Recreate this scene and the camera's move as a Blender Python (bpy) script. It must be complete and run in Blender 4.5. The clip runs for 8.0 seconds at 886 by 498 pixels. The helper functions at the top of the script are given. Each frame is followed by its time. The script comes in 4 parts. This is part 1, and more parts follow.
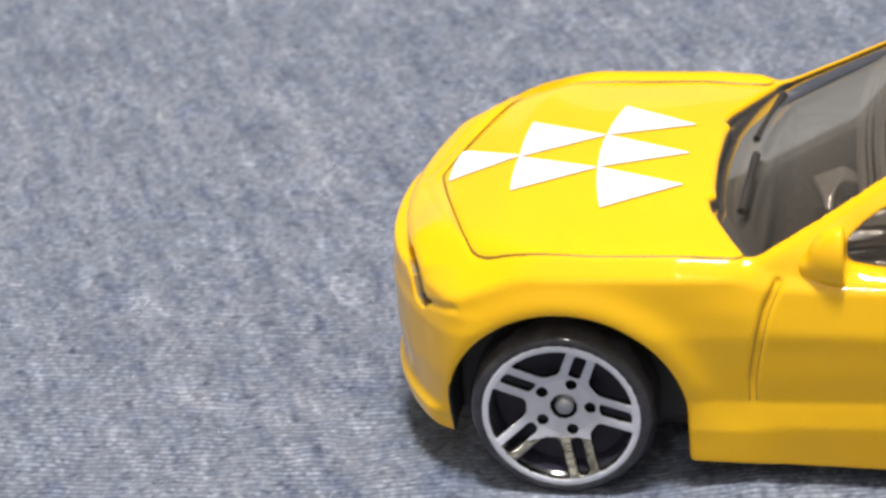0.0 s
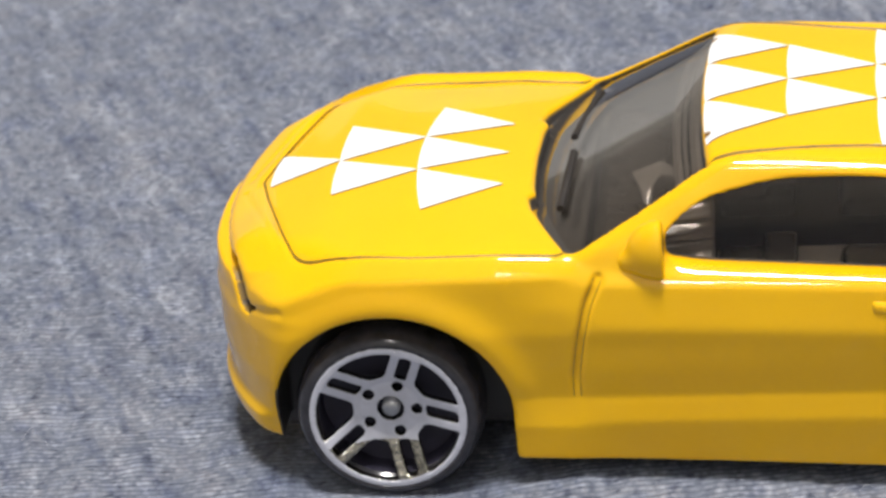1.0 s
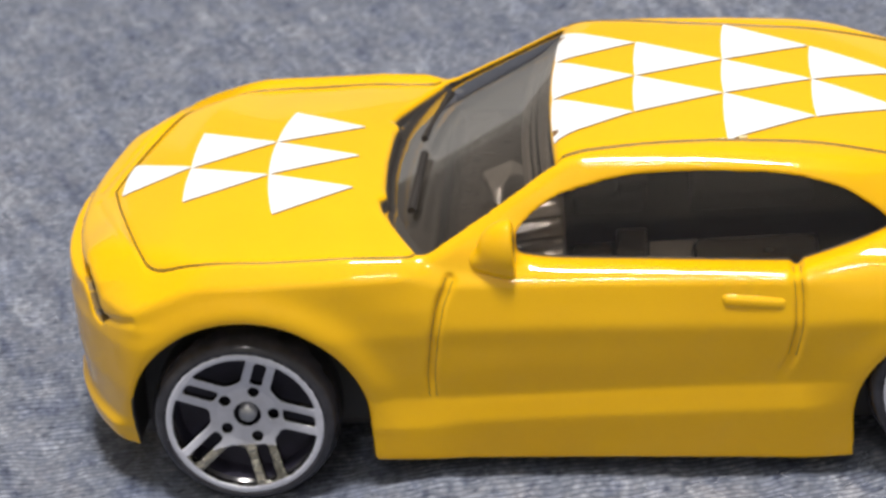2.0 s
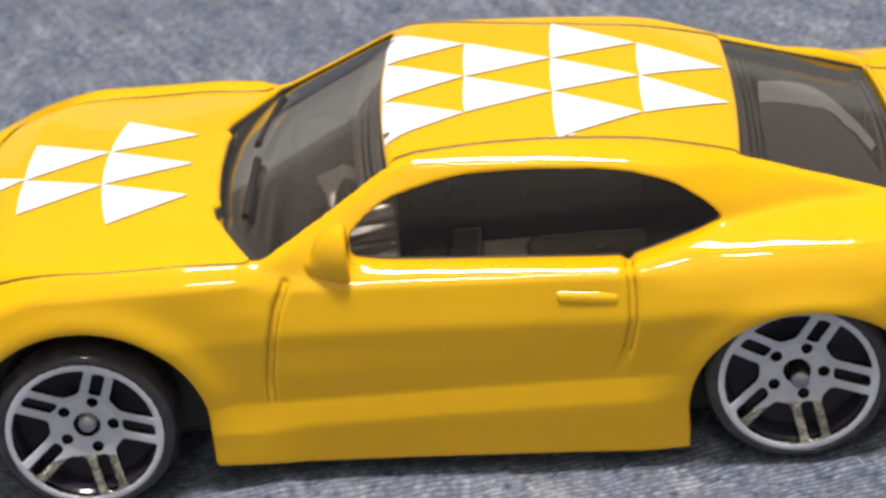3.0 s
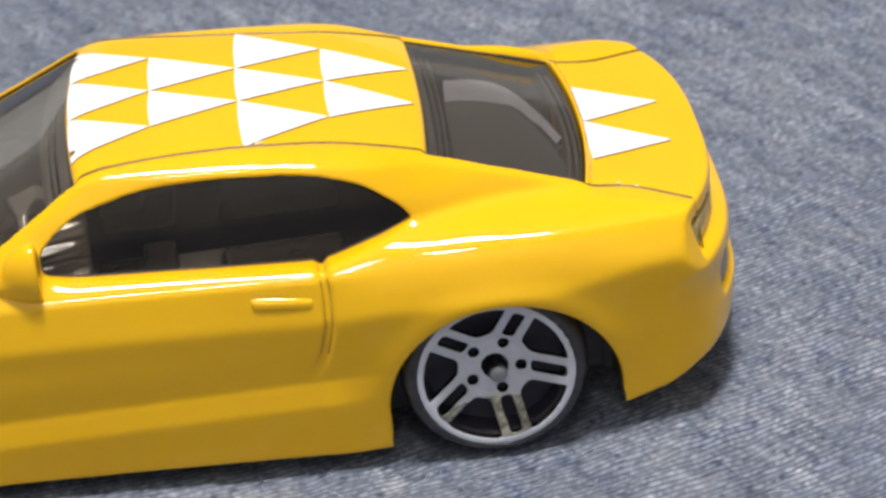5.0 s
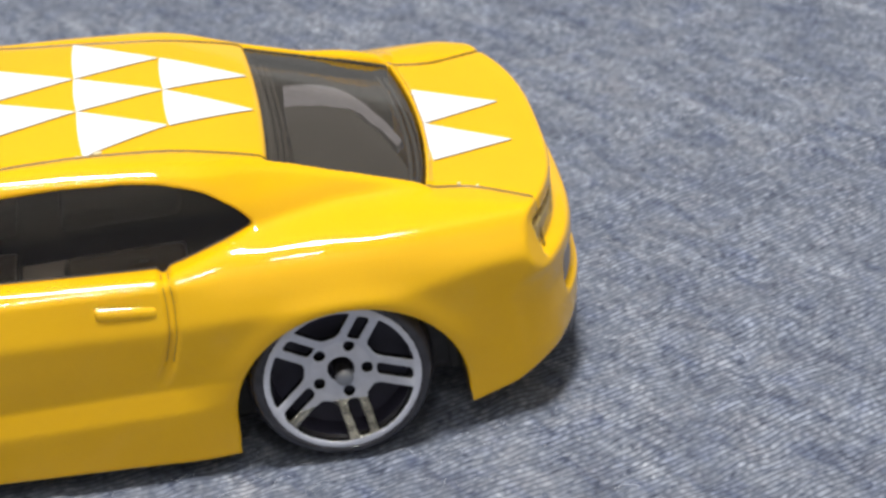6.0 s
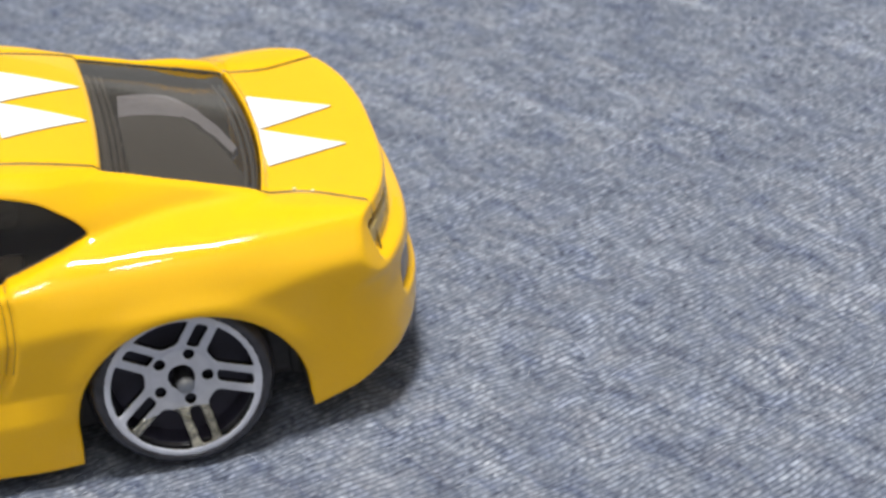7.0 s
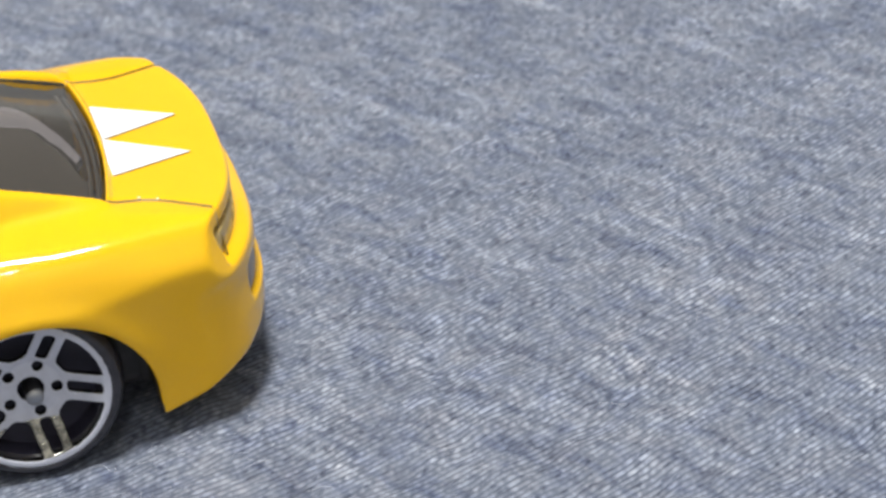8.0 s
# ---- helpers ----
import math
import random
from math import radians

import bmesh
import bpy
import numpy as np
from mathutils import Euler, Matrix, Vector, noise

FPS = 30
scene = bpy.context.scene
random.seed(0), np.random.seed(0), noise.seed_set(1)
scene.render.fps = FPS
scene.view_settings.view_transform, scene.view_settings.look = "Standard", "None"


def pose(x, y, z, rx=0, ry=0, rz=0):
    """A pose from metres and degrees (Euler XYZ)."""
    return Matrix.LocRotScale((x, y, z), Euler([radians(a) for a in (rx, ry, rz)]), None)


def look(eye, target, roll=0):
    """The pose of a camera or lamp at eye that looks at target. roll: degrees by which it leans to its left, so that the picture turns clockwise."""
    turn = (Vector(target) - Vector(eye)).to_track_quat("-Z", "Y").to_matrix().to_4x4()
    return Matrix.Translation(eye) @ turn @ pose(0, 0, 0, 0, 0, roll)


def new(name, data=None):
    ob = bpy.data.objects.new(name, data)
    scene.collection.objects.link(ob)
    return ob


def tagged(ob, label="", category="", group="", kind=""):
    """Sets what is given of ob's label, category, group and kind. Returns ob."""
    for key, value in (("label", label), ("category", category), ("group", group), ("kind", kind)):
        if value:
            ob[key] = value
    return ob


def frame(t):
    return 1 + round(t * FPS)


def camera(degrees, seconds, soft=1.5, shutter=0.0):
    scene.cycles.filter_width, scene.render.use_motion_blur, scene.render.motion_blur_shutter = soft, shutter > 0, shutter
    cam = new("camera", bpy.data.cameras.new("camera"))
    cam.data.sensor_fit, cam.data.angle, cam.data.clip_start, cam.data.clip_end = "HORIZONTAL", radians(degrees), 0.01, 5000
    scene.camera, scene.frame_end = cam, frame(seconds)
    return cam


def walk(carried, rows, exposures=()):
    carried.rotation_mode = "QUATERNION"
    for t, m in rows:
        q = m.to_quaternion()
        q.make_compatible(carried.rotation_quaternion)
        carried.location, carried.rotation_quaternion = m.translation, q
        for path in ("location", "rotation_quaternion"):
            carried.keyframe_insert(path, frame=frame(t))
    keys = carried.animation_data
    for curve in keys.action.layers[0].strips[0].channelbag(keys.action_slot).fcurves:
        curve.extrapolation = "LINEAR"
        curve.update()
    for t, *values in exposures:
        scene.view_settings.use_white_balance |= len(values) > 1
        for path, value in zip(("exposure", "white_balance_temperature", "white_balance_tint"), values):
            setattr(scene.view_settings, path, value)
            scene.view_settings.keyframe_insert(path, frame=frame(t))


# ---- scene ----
cam = camera(16.70, 8.0, soft=2.9)
cam.data.dof.use_dof, cam.data.dof.focus_distance, cam.data.dof.aperture_fstop = True, 0.188, 108.0
# seconds, eye, yaw, pitch, roll: a long lens that pans along a small toy car
PATH = [
    (0.0, 0.00554, -0.17358, 0.09981, 9.751, -26.881, 4.588),
    (0.5, 0.00642, -0.17363, 0.09973, 8.165, -26.953, 4.735),
    (1.0, 0.00734, -0.17405, 0.09984, 6.398, -27.039, 4.862),
    (1.5, 0.00821, -0.17415, 0.09981, 5.043, -27.116, 5.002),
    (3.0, 0.01075, -0.17517, 0.09991, 0.578, -27.367, 5.364),
    (3.5, 0.01142, -0.17538, 0.10026, -1.063, -27.566, 5.482),
    (4.0, 0.01230, -0.17560, 0.09936, -2.422, -27.426, 5.650),
    (4.5, 0.01293, -0.17585, 0.09924, -3.864, -27.497, 5.768),
    (6.0, 0.01550, -0.17690, 0.09911, -8.136, -27.779, 6.190),
    (6.5, 0.01627, -0.17734, 0.09923, -9.787, -27.933, 6.292),
    (7.0, 0.01717, -0.17784, 0.09922, -11.169, -28.043, 6.424),
    (7.5, 0.01779, -0.17843, 0.09929, -12.662, -28.157, 6.473),
    (8.0, 0.01848, -0.17886, 0.09949, -14.079, -28.329, 6.569),
]
EXPOSURES = [(0.0, -0.01, 6500, 10), (0.5, -0.17, 6500, 10), (1.0, -0.25, 6530, 10.5), (1.5, -0.33, 6560, 11), (3.0, -0.36, 6560, 11), (4.5, -0.34, 6450, 9.5), (6.0, -0.31, 6330, 8.5), (7.0, -0.22, 6280, 8), (8.0, -0.15, 6280, 8)]
walk(cam, [(t, pose(x, y, z, 90 + pitch, roll, yaw)) for t, x, y, z, yaw, pitch, roll in PATH], EXPOSURES)

# ---- light: a large and a small round ceiling lamp in a pale room ----
world = bpy.data.worlds.new("room_air")
scene.world = world
world.use_nodes = True
world.node_tree.nodes["Background"].inputs[0].default_value = (0.9, 0.95, 1.0, 1)
world.node_tree.nodes["Background"].inputs[1].default_value = 0.02
LAMP = Vector((0.05, -0.225, 1.45))
key = bpy.data.lights.new("ceiling_lamp_light", "AREA")
key.shape, key.size, key.energy, key.color = "DISK", 0.27, 34.5, (1.0, 0.975, 0.94)
key_ob = new("ceiling_lamp_light", key)
key_ob.matrix_world = look(LAMP - Vector((0, 0, 0.012)), LAMP - Vector((0, 0, 1)))
SPOT = Vector((-0.02, -1.16, 1.45))
spot = bpy.data.lights.new("small_ceiling_lamp_light", "AREA")
spot.shape, spot.size, spot.energy, spot.color = "DISK", 0.15, 4.4, (1.0, 0.975, 0.94)
spot_ob = new("small_ceiling_lamp_light", spot)
spot_ob.matrix_world = look(SPOT - Vector((0, 0, 0.012)), SPOT - Vector((0, 0, 1)))

# ---- materials ----
def material(name):
    m = bpy.data.materials.new(name)
    m.use_nodes = True
    return m, m.node_tree, m.node_tree.nodes["Principled BSDF"]


def node(tree, kind, **values):
    n = tree.nodes.new(kind)
    for key_name, v in values.items():
        n.inputs[key_name].default_value = v
    return n


def noise_node(tree, scale, detail=3.0, rough=0.55, vector=None):
    n = node(tree, "ShaderNodeTexNoise", Scale=scale, Detail=detail, Roughness=rough)
    if vector is None:
        vector = tree.nodes.new("ShaderNodeTexCoord").outputs["Object"]
    tree.links.new(vector, n.inputs["Vector"])
    return n.outputs["Fac"]


def ramp(tree, fac, stops):
    n = tree.nodes.new("ShaderNodeValToRGB")
    while len(n.color_ramp.elements) < len(stops):
        n.color_ramp.elements.new(0.5)
    for e, (at, c) in zip(n.color_ramp.elements, stops):
        e.position, e.color = at, (*c, 1)
    tree.links.new(fac, n.inputs[0])
    return n.outputs["Color"]


def bump(tree, bsdf, height, distance, strength=1.0):
    n = node(tree, "ShaderNodeBump", Strength=strength, Distance=distance)
    tree.links.new(height, n.inputs["Height"])
    tree.links.new(n.outputs["Normal"], bsdf.inputs["Normal"])
    return n


def plain(name, colour, rough, metal=0.0, coat=0.0, vary=0.12, scale=900.0, relief=0.0):
    """A plain surface with slight mottling of colour and roughness at millimetre size."""
    m, t, b = material(name)
    f = noise_node(t, scale)
    lo, hi = [c * (1 - vary) for c in colour], [min(1, c * (1 + vary)) for c in colour]
    t.links.new(ramp(t, f, [(0.3, lo), (0.7, hi)]), b.inputs["Base Color"])
    r = node(t, "ShaderNodeMapRange", **{"From Min": 0.3, "From Max": 0.7, "To Min": rough * 0.85, "To Max": rough * 1.15})
    t.links.new(f, r.inputs["Value"])
    t.links.new(r.outputs["Result"], b.inputs["Roughness"])
    b.inputs["Metallic"].default_value = metal
    b.inputs["Coat Weight"].default_value = coat
    b.inputs["Coat Roughness"].default_value = 0.06
    if relief:
        bump(t, b, noise_node(t, scale * 2.5), relief)
    return m


def yellow_paint():
    """Thick toy enamel: warm yellow, faint orange peel."""
    m, t, b = material("yellow_enamel")
    f = noise_node(t, 120.0, 4)
    t.links.new(ramp(t, f, [(0.3, (0.87, 0.476, 0.002)), (0.7, (0.91, 0.508, 0.003))]), b.inputs["Base Color"])
    b.inputs["Roughness"].default_value = 0.5
    b.inputs["Specular IOR Level"].default_value = 0.05
    b.inputs["Coat Weight"].default_value = 1.0
    b.inputs["Coat Roughness"].default_value = 0.045
    b.inputs["Coat IOR"].default_value = 1.45
    bump(t, b, noise_node(t, 700.0, 2), 0.000012, 0.6)
    # black plastic where left bare, and shade painted into the arches and nose slot
    bare_and_shade = node(t, "ShaderNodeBsdfPrincipled", **{"Base Color": (0.058, 0.055, 0.055, 1), "Roughness": 0.5})
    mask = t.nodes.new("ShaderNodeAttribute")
    mask.attribute_name = "bare_and_shade"
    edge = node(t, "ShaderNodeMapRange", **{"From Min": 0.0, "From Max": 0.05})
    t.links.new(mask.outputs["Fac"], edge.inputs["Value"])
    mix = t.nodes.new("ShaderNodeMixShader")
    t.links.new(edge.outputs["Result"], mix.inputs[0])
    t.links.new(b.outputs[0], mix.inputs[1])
    t.links.new(bare_and_shade.outputs[0], mix.inputs[2])
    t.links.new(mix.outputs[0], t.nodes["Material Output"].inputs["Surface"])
    return m


def smoked_glass(name, gain, glare, tint=(0.86, 0.825, 0.785, 1)):
    """Thin smoked plastic; gain and glare set how its mirror share grows and where it ends."""
    m, t, b = material(name)
    out = t.nodes["Material Output"]
    clear = node(t, "ShaderNodeBsdfTransparent", Color=tint)
    gloss = node(t, "ShaderNodeBsdfGlossy", Color=(1, 1, 1, 1), Roughness=0.05)
    facing = node(t, "ShaderNodeLayerWeight", Blend=0.5)
    steep = t.nodes.new("ShaderNodeMath")
    steep.operation, steep.inputs[1].default_value = "POWER", 4.0
    fr = t.nodes.new("ShaderNodeMath")
    fr.operation, fr.inputs[1].default_value, fr.inputs[2].default_value = "MULTIPLY_ADD", gain, 0.02
    t.links.new(facing.outputs["Facing"], steep.inputs[0])
    t.links.new(steep.outputs[0], fr.inputs[0])
    most = t.nodes.new("ShaderNodeMath")
    most.operation, most.inputs[1].default_value = "MINIMUM", glare
    t.links.new(fr.outputs[0], most.inputs[0])
    mix = t.nodes.new("ShaderNodeMixShader")
    t.links.new(most.outputs[0], mix.inputs[0])
    t.links.new(clear.outputs[0], mix.inputs[1])
    t.links.new(gloss.outputs[0], mix.inputs[2])
    t.links.new(mix.outputs[0], out.inputs["Surface"])
    t.nodes.remove(b)
    return m


def denim():
    """Heathered blue-grey knit denim: short pale stitches side by side, longer streaks of bluer and paler yarn."""
    m, t, b = material("heathered_denim")
    co = t.nodes.new("ShaderNodeTexCoord").outputs["Object"]

    def turned(degrees, scale):
        n = node(t, "ShaderNodeMapping", Rotation=(0, 0, radians(degrees)))
        t.links.new(co, n.inputs["Vector"])
        k = node(t, "ShaderNodeMapping", Scale=scale)
        t.links.new(n.outputs[0], k.inputs["Vector"])
        return k.outputs[0]

    def mixed(a, c, fac, blend="MULTIPLY"):
        n = t.nodes.new("ShaderNodeMix")
        n.data_type, n.blend_type = "RGBA", blend
        if isinstance(fac, float):
            n.inputs[0].default_value = fac
        else:
            t.links.new(fac, n.inputs[0])
        t.links.new(a, n.inputs[6])
        t.links.new(c, n.inputs[7])
        return n.outputs[2]

    # the courses of stitches run slightly curved across the cloth
    apart = t.nodes.new("ShaderNodeSeparateXYZ")
    t.links.new(co, apart.inputs[0])

    def calc(op, *values):
        n = t.nodes.new("ShaderNodeMath")
        n.operation = op
        for socket, v in zip(n.inputs, values):
            if isinstance(v, float):
                socket.default_value = v
            else:
                t.links.new(v, socket)
        return n.outputs[0]

    x, y = apart.outputs[0], apart.outputs[1]
    v = calc("SUBTRACT", y, calc("ADD", calc("MULTIPLY", x, 0.25), calc("MULTIPLY", calc("MULTIPLY", x, x), 2.0)))
    wob = noise_node(t, 260.0, 2, 0.5, co)
    v = calc("ADD", v, calc("MULTIPLY", wob, 0.0005))
    # every course is broken into short stitches of its own
    index = calc("FLOOR", calc("MULTIPLY", v, 1850.0))
    laid = t.nodes.new("ShaderNodeCombineXYZ")
    t.links.new(calc("MULTIPLY", x, 1800.0), laid.inputs[0])
    t.links.new(calc("MULTIPLY", index, 5.37), laid.inputs[1])
    stitch = noise_node(t, 1.0, 1.0, 0.5, laid.outputs[0])
    soft_v = t.nodes.new("ShaderNodeCombineXYZ")
    t.links.new(calc("MULTIPLY", x, 1500.0), soft_v.inputs[0])
    t.links.new(calc("MULTIPLY", v, 1700.0), soft_v.inputs[1])
    fuzz = noise_node(t, 1.0, 2.0, 0.6, soft_v.outputs[0])
    # the raised part of every row, brighter and darker from stitch to stitch, worn flat in patches
    c = calc("MULTIPLY_ADD", calc("FRACT", calc("MULTIPLY", v, 1850.0)), 2.0, -1.0)
    rib = calc("SUBTRACT", 1.0, calc("MULTIPLY", c, c))
    lively = node(t, "ShaderNodeMapRange", **{"From Min": 0.32, "From Max": 0.68, "To Min": 0.34, "To Max": 0.95})
    t.links.new(stitch, lively.inputs["Value"])
    dash = calc("MULTIPLY", rib, lively.outputs["Result"])
    flat = node(t, "ShaderNodeMapRange", **{"From Min": 0.42, "From Max": 0.62, "To Min": 0.5, "To Max": 1.0})
    t.links.new(noise_node(t, 240.0, 3, 0.6, co), flat.inputs["Value"])
    # the rib contrast weakens towards the nose of the car
    rib_fade = node(t, "ShaderNodeMapRange", **{"From Min": -0.03, "From Max": 0.045, "To Min": 0.7, "To Max": 1.0})
    t.links.new(x, rib_fade.inputs["Value"])
    ribbed = calc("MULTIPLY", flat.outputs["Result"], rib_fade.outputs["Result"])
    streak = noise_node(t, 700.0, 3, 0.6, turned(-STREAK_TURN, (0.22, 1.0, 1.0)))
    broad = noise_node(t, 230.0, 3, 0.6, turned(-STREAK_TURN, (0.4, 1.0, 1.0)))
    blotch = noise_node(t, 45.0, 2, 0.5, co)
    speck = noise_node(t, 700.0, 2, 0.5, co)
    base = ramp(t, broad, [(0.3, (0.112, 0.125, 0.162)), (0.5, (0.138, 0.153, 0.190)), (0.7, (0.165, 0.178, 0.212))])
    tint = ramp(t, streak, [(0.32, (0.70, 0.73, 0.82)), (0.48, (1.0, 1.0, 1.0)), (0.58, (1.04, 1.04, 1.03)), (0.7, (1.42, 1.4, 1.35))])
    each = ramp(t, stitch, [(0.32, (0.66, 0.69, 0.76)), (0.5, (1.0, 1.0, 1.0)), (0.66, (1.38, 1.37, 1.33))])
    gap = ramp(t, fuzz, [(0.3, (0.74, 0.76, 0.81)), (0.5, (1.0, 1.0, 1.0)), (0.72, (1.35, 1.34, 1.31))])
    row = ramp(t, dash, [(0.0, (0.36, 0.38, 0.44)), (0.34, (1.02, 1.02, 1.02)), (1.0, (2.1, 2.07, 2.0))])
    grain = noise_node(t, 3600.0, 1, 0.5, co)
    thread = ramp(t, grain, [(0.3, (0.8, 0.81, 0.84)), (0.7, (1.2, 1.19, 1.18))])
    large = ramp(t, blotch, [(0.3, (0.95, 0.96, 0.98)), (0.7, (1.05, 1.04, 1.03))])
    dark = ramp(t, speck, [(0.29, (0.5, 0.52, 0.6)), (0.38, (1.0, 1.0, 1.0))])
    # loose dark ends of yarn lying along the courses, and a faint cast of pink and blue
    dashes = t.nodes.new("ShaderNodeCombineXYZ")
    t.links.new(calc("MULTIPLY", x, 950.0), dashes.inputs[0])
    t.links.new(calc("MULTIPLY", v, 2300.0), dashes.inputs[1])
    ends = ramp(t, noise_node(t, 1.0, 2.0, 0.55, dashes.outputs[0]), [(0.32, (0.4, 0.42, 0.48)), (0.41, (1.0, 1.0, 1.0)), (0.62, (1.0, 1.0, 1.0)), (0.75, (1.3, 1.29, 1.27))])
    cast = ramp(t, noise_node(t, 420.0, 2, 0.5, co), [(0.32, (0.96, 0.975, 1.05)), (0.5, (1.0, 1.0, 1.0)), (0.68, (1.04, 1.0, 0.98))])
    pale = ramp(t, noise_node(t, 520.0, 2, 0.5, turned(-STREAK_TURN, (0.16, 1.0, 1.0))), [(0.58, (1.0, 1.0, 1.0)), (0.76, (1.4, 1.38, 1.34))])
    col = mixed(mixed(mixed(mixed(mixed(base, tint, 1.0), each, 0.35), gap, 0.5), large, 1.0), dark, 0.8)
    col = mixed(mixed(col, row, ribbed), thread, 0.45)
    col = mixed(mixed(mixed(col, ends, 0.9), cast, 0.8), pale, 0.8)
    t.links.new(col, b.inputs["Base Color"])
    b.inputs["Roughness"].default_value = 0.95
    b.inputs["Specular IOR Level"].default_value = 0.15
    b.inputs["Sheen Weight"].default_value = 0.1
    pillow = node(t, "ShaderNodeMath")
    pillow.operation = "MULTIPLY_ADD"
    pillow.inputs[1].default_value = 1.2
    t.links.new(stitch, pillow.inputs[0])
    t.links.new(dash, pillow.inputs[2])
    bump(t, b, pillow.outputs[0], 0.00012, 0.4)
    return m


STREAK_TURN = -64.0
YELLOW = yellow_paint()
GLASS = smoked_glass("smoked_window_plastic", 1.5, 0.22)
SHIELD_GLASS = smoked_glass("smoked_windshield_plastic", 2.5, 0.42)
SIDE_GLASS = smoked_glass("smoked_side_plastic", 1.5, 0.22, (0.95, 0.905, 0.85, 1))
DENIM = denim()
WHITE = plain("white_print", (0.86, 0.86, 0.85), 0.4, vary=0.02)
BROWN = plain("brown_print", (0.20, 0.10, 0.02), 0.5)
TYRE = plain("black_tyre_plastic", (0.034, 0.033, 0.039), 0.16, vary=0.3)
PALE_BOARD = plain("pale_board_paint", (0.52, 0.515, 0.50), 0.7, vary=0.02, scale=6.0)
BASE = plain("black_base_plastic", (0.06, 0.057, 0.06), 0.5, vary=0.3)
BARREL = plain("navy_black_wheel_plastic", (0.032, 0.03, 0.05), 0.5, vary=0.2)
FRAME = plain("smoked_frame_plastic", (0.15, 0.145, 0.14), 0.35, vary=0.15)
FRAME_DARK = plain("dark_smoked_frame_plastic", (0.085, 0.083, 0.08), 0.4, vary=0.15)
LIT_FLOOR = plain("lit_floor_plastic", (0.78, 0.78, 0.78), 0.6, vary=0.08)
BLACK_AND_SHADE = plain("black_plastic_and_shade", (0.022, 0.018, 0.016), 0.6, vary=0.2)
INSIDE = plain("grey_interior_plastic", (0.2, 0.19, 0.18), 0.4, vary=0.15)
INSIDE_DARK = plain("dark_interior_plastic", (0.05, 0.046, 0.043), 0.22, vary=0.2)
SHELF = plain("grey_shelf_plastic", (0.06, 0.061, 0.064), 0.6, vary=0.06)
SHELF_GLARE = plain("pale_glare_plastic", (0.29, 0.312, 0.40), 0.6, vary=0.06)
REFLECTOR = plain("dull_grey_insert", (0.32, 0.29, 0.27), 0.4, vary=0.1)
FIBRE = plain("pale_fibre", (0.55, 0.57, 0.62), 0.9, vary=0.1)
RIM_FACE = plain("grey_rim_print", (0.54, 0.55, 0.62), 0.45, vary=0.06, scale=1500.0)
CLEAR_TAB = plain("glossy_grey_moulding", (0.24, 0.235, 0.23), 0.12, vary=0.15)
CHIP_GLINT = plain("chipped_enamel_glint", (0.9, 0.78, 0.42), 0.25, vary=0.05)
# colour varied to paint in the streaks that the plating reflects
CHROME = plain("chrome_plating", (0.33, 0.315, 0.27), 0.14, metal=1.0, vary=0.6, scale=1300.0, relief=0.00016)
STEEL = plain("steel_axle", (0.42, 0.42, 0.42), 0.35, metal=1.0)
LENS = plain("smoky_lamp_lens", (0.46, 0.33, 0.11), 0.25, vary=0.2)
GAP = plain("joint_paint_and_shade", (0.19, 0.11, 0.007), 0.4, vary=0.2)
SEAM = plain("shaded_enamel_seam", (0.42, 0.23, 0.006), 0.45, vary=0.2)
WALL = plain("matt_wall_paint", (0.64, 0.63, 0.61), 0.8, vary=0.03, scale=6.0)
WALL_DUN = plain("dun_wall_paint", (0.20, 0.19, 0.175), 0.8, vary=0.02, scale=6.0)
CEILING = plain("matt_ceiling_paint", (0.82, 0.81, 0.8), 0.85, vary=0.02, scale=6.0)

# ---- mesh helpers ----
MM = 0.001


def mesh_object(name, verts, faces, mats, parent=None, label="", normals=None, slots=None, smooth=True):
    me = bpy.data.meshes.new(name)
    me.from_pydata(np.asarray(verts, float).tolist(), [], np.asarray(faces).tolist() if isinstance(faces, np.ndarray) else faces)
    for m in mats if isinstance(mats, (list, tuple)) else [mats]:
        me.materials.append(m)
    if slots is not None:
        me.polygons.foreach_set("material_index", np.asarray(slots, np.int32))
    me.polygons.foreach_set("use_smooth", np.full(len(me.polygons), smooth))
    me.update()
    if normals is not None:
        me.normals_split_custom_set_from_vertices(np.asarray(normals, float).tolist())
    ob = new(name, me)
    ob.parent = parent
    return tagged(ob, label)


def part(name, bm, mat, parent, label="", smooth=False):
    """Link a bmesh as one mesh object under a thing or a part."""
    me = bpy.data.meshes.new(name)
    bmesh.ops.recalc_face_normals(bm, faces=bm.faces)
    bm.to_mesh(me)
    bm.free()
    me.materials.append(mat)
    me.polygons.foreach_set("use_smooth", np.full(len(me.polygons), smooth))
    ob = new(name, me)
    ob.parent = parent
    return tagged(ob, label)


def smax(a, b, k):
    h = np.clip(0.5 + 0.5 * (a - b) / k, 0, 1)
    return b + (a - b) * h + k * h * (1 - h)


def smin(a, b, k):
    return -smax(-a, -b, k)


def curve(x, knots, soft=1.0):
    """A line through the knots, rounded over about soft."""
    kx, kv = zip(*knots)
    out = np.zeros_like(x, dtype=np.float64)
    for w, o in zip((1, 2, 3, 2, 1), (-1, -0.5, 0, 0.5, 1)):
        out += w / 9 * np.interp(x + o * soft, kx, kv)
    return out.astype(np.float32)


def step(x, a, b):
    u = np.clip((x - a) / (b - a), 0, 1)
    return u * u * (3 - 2 * u)


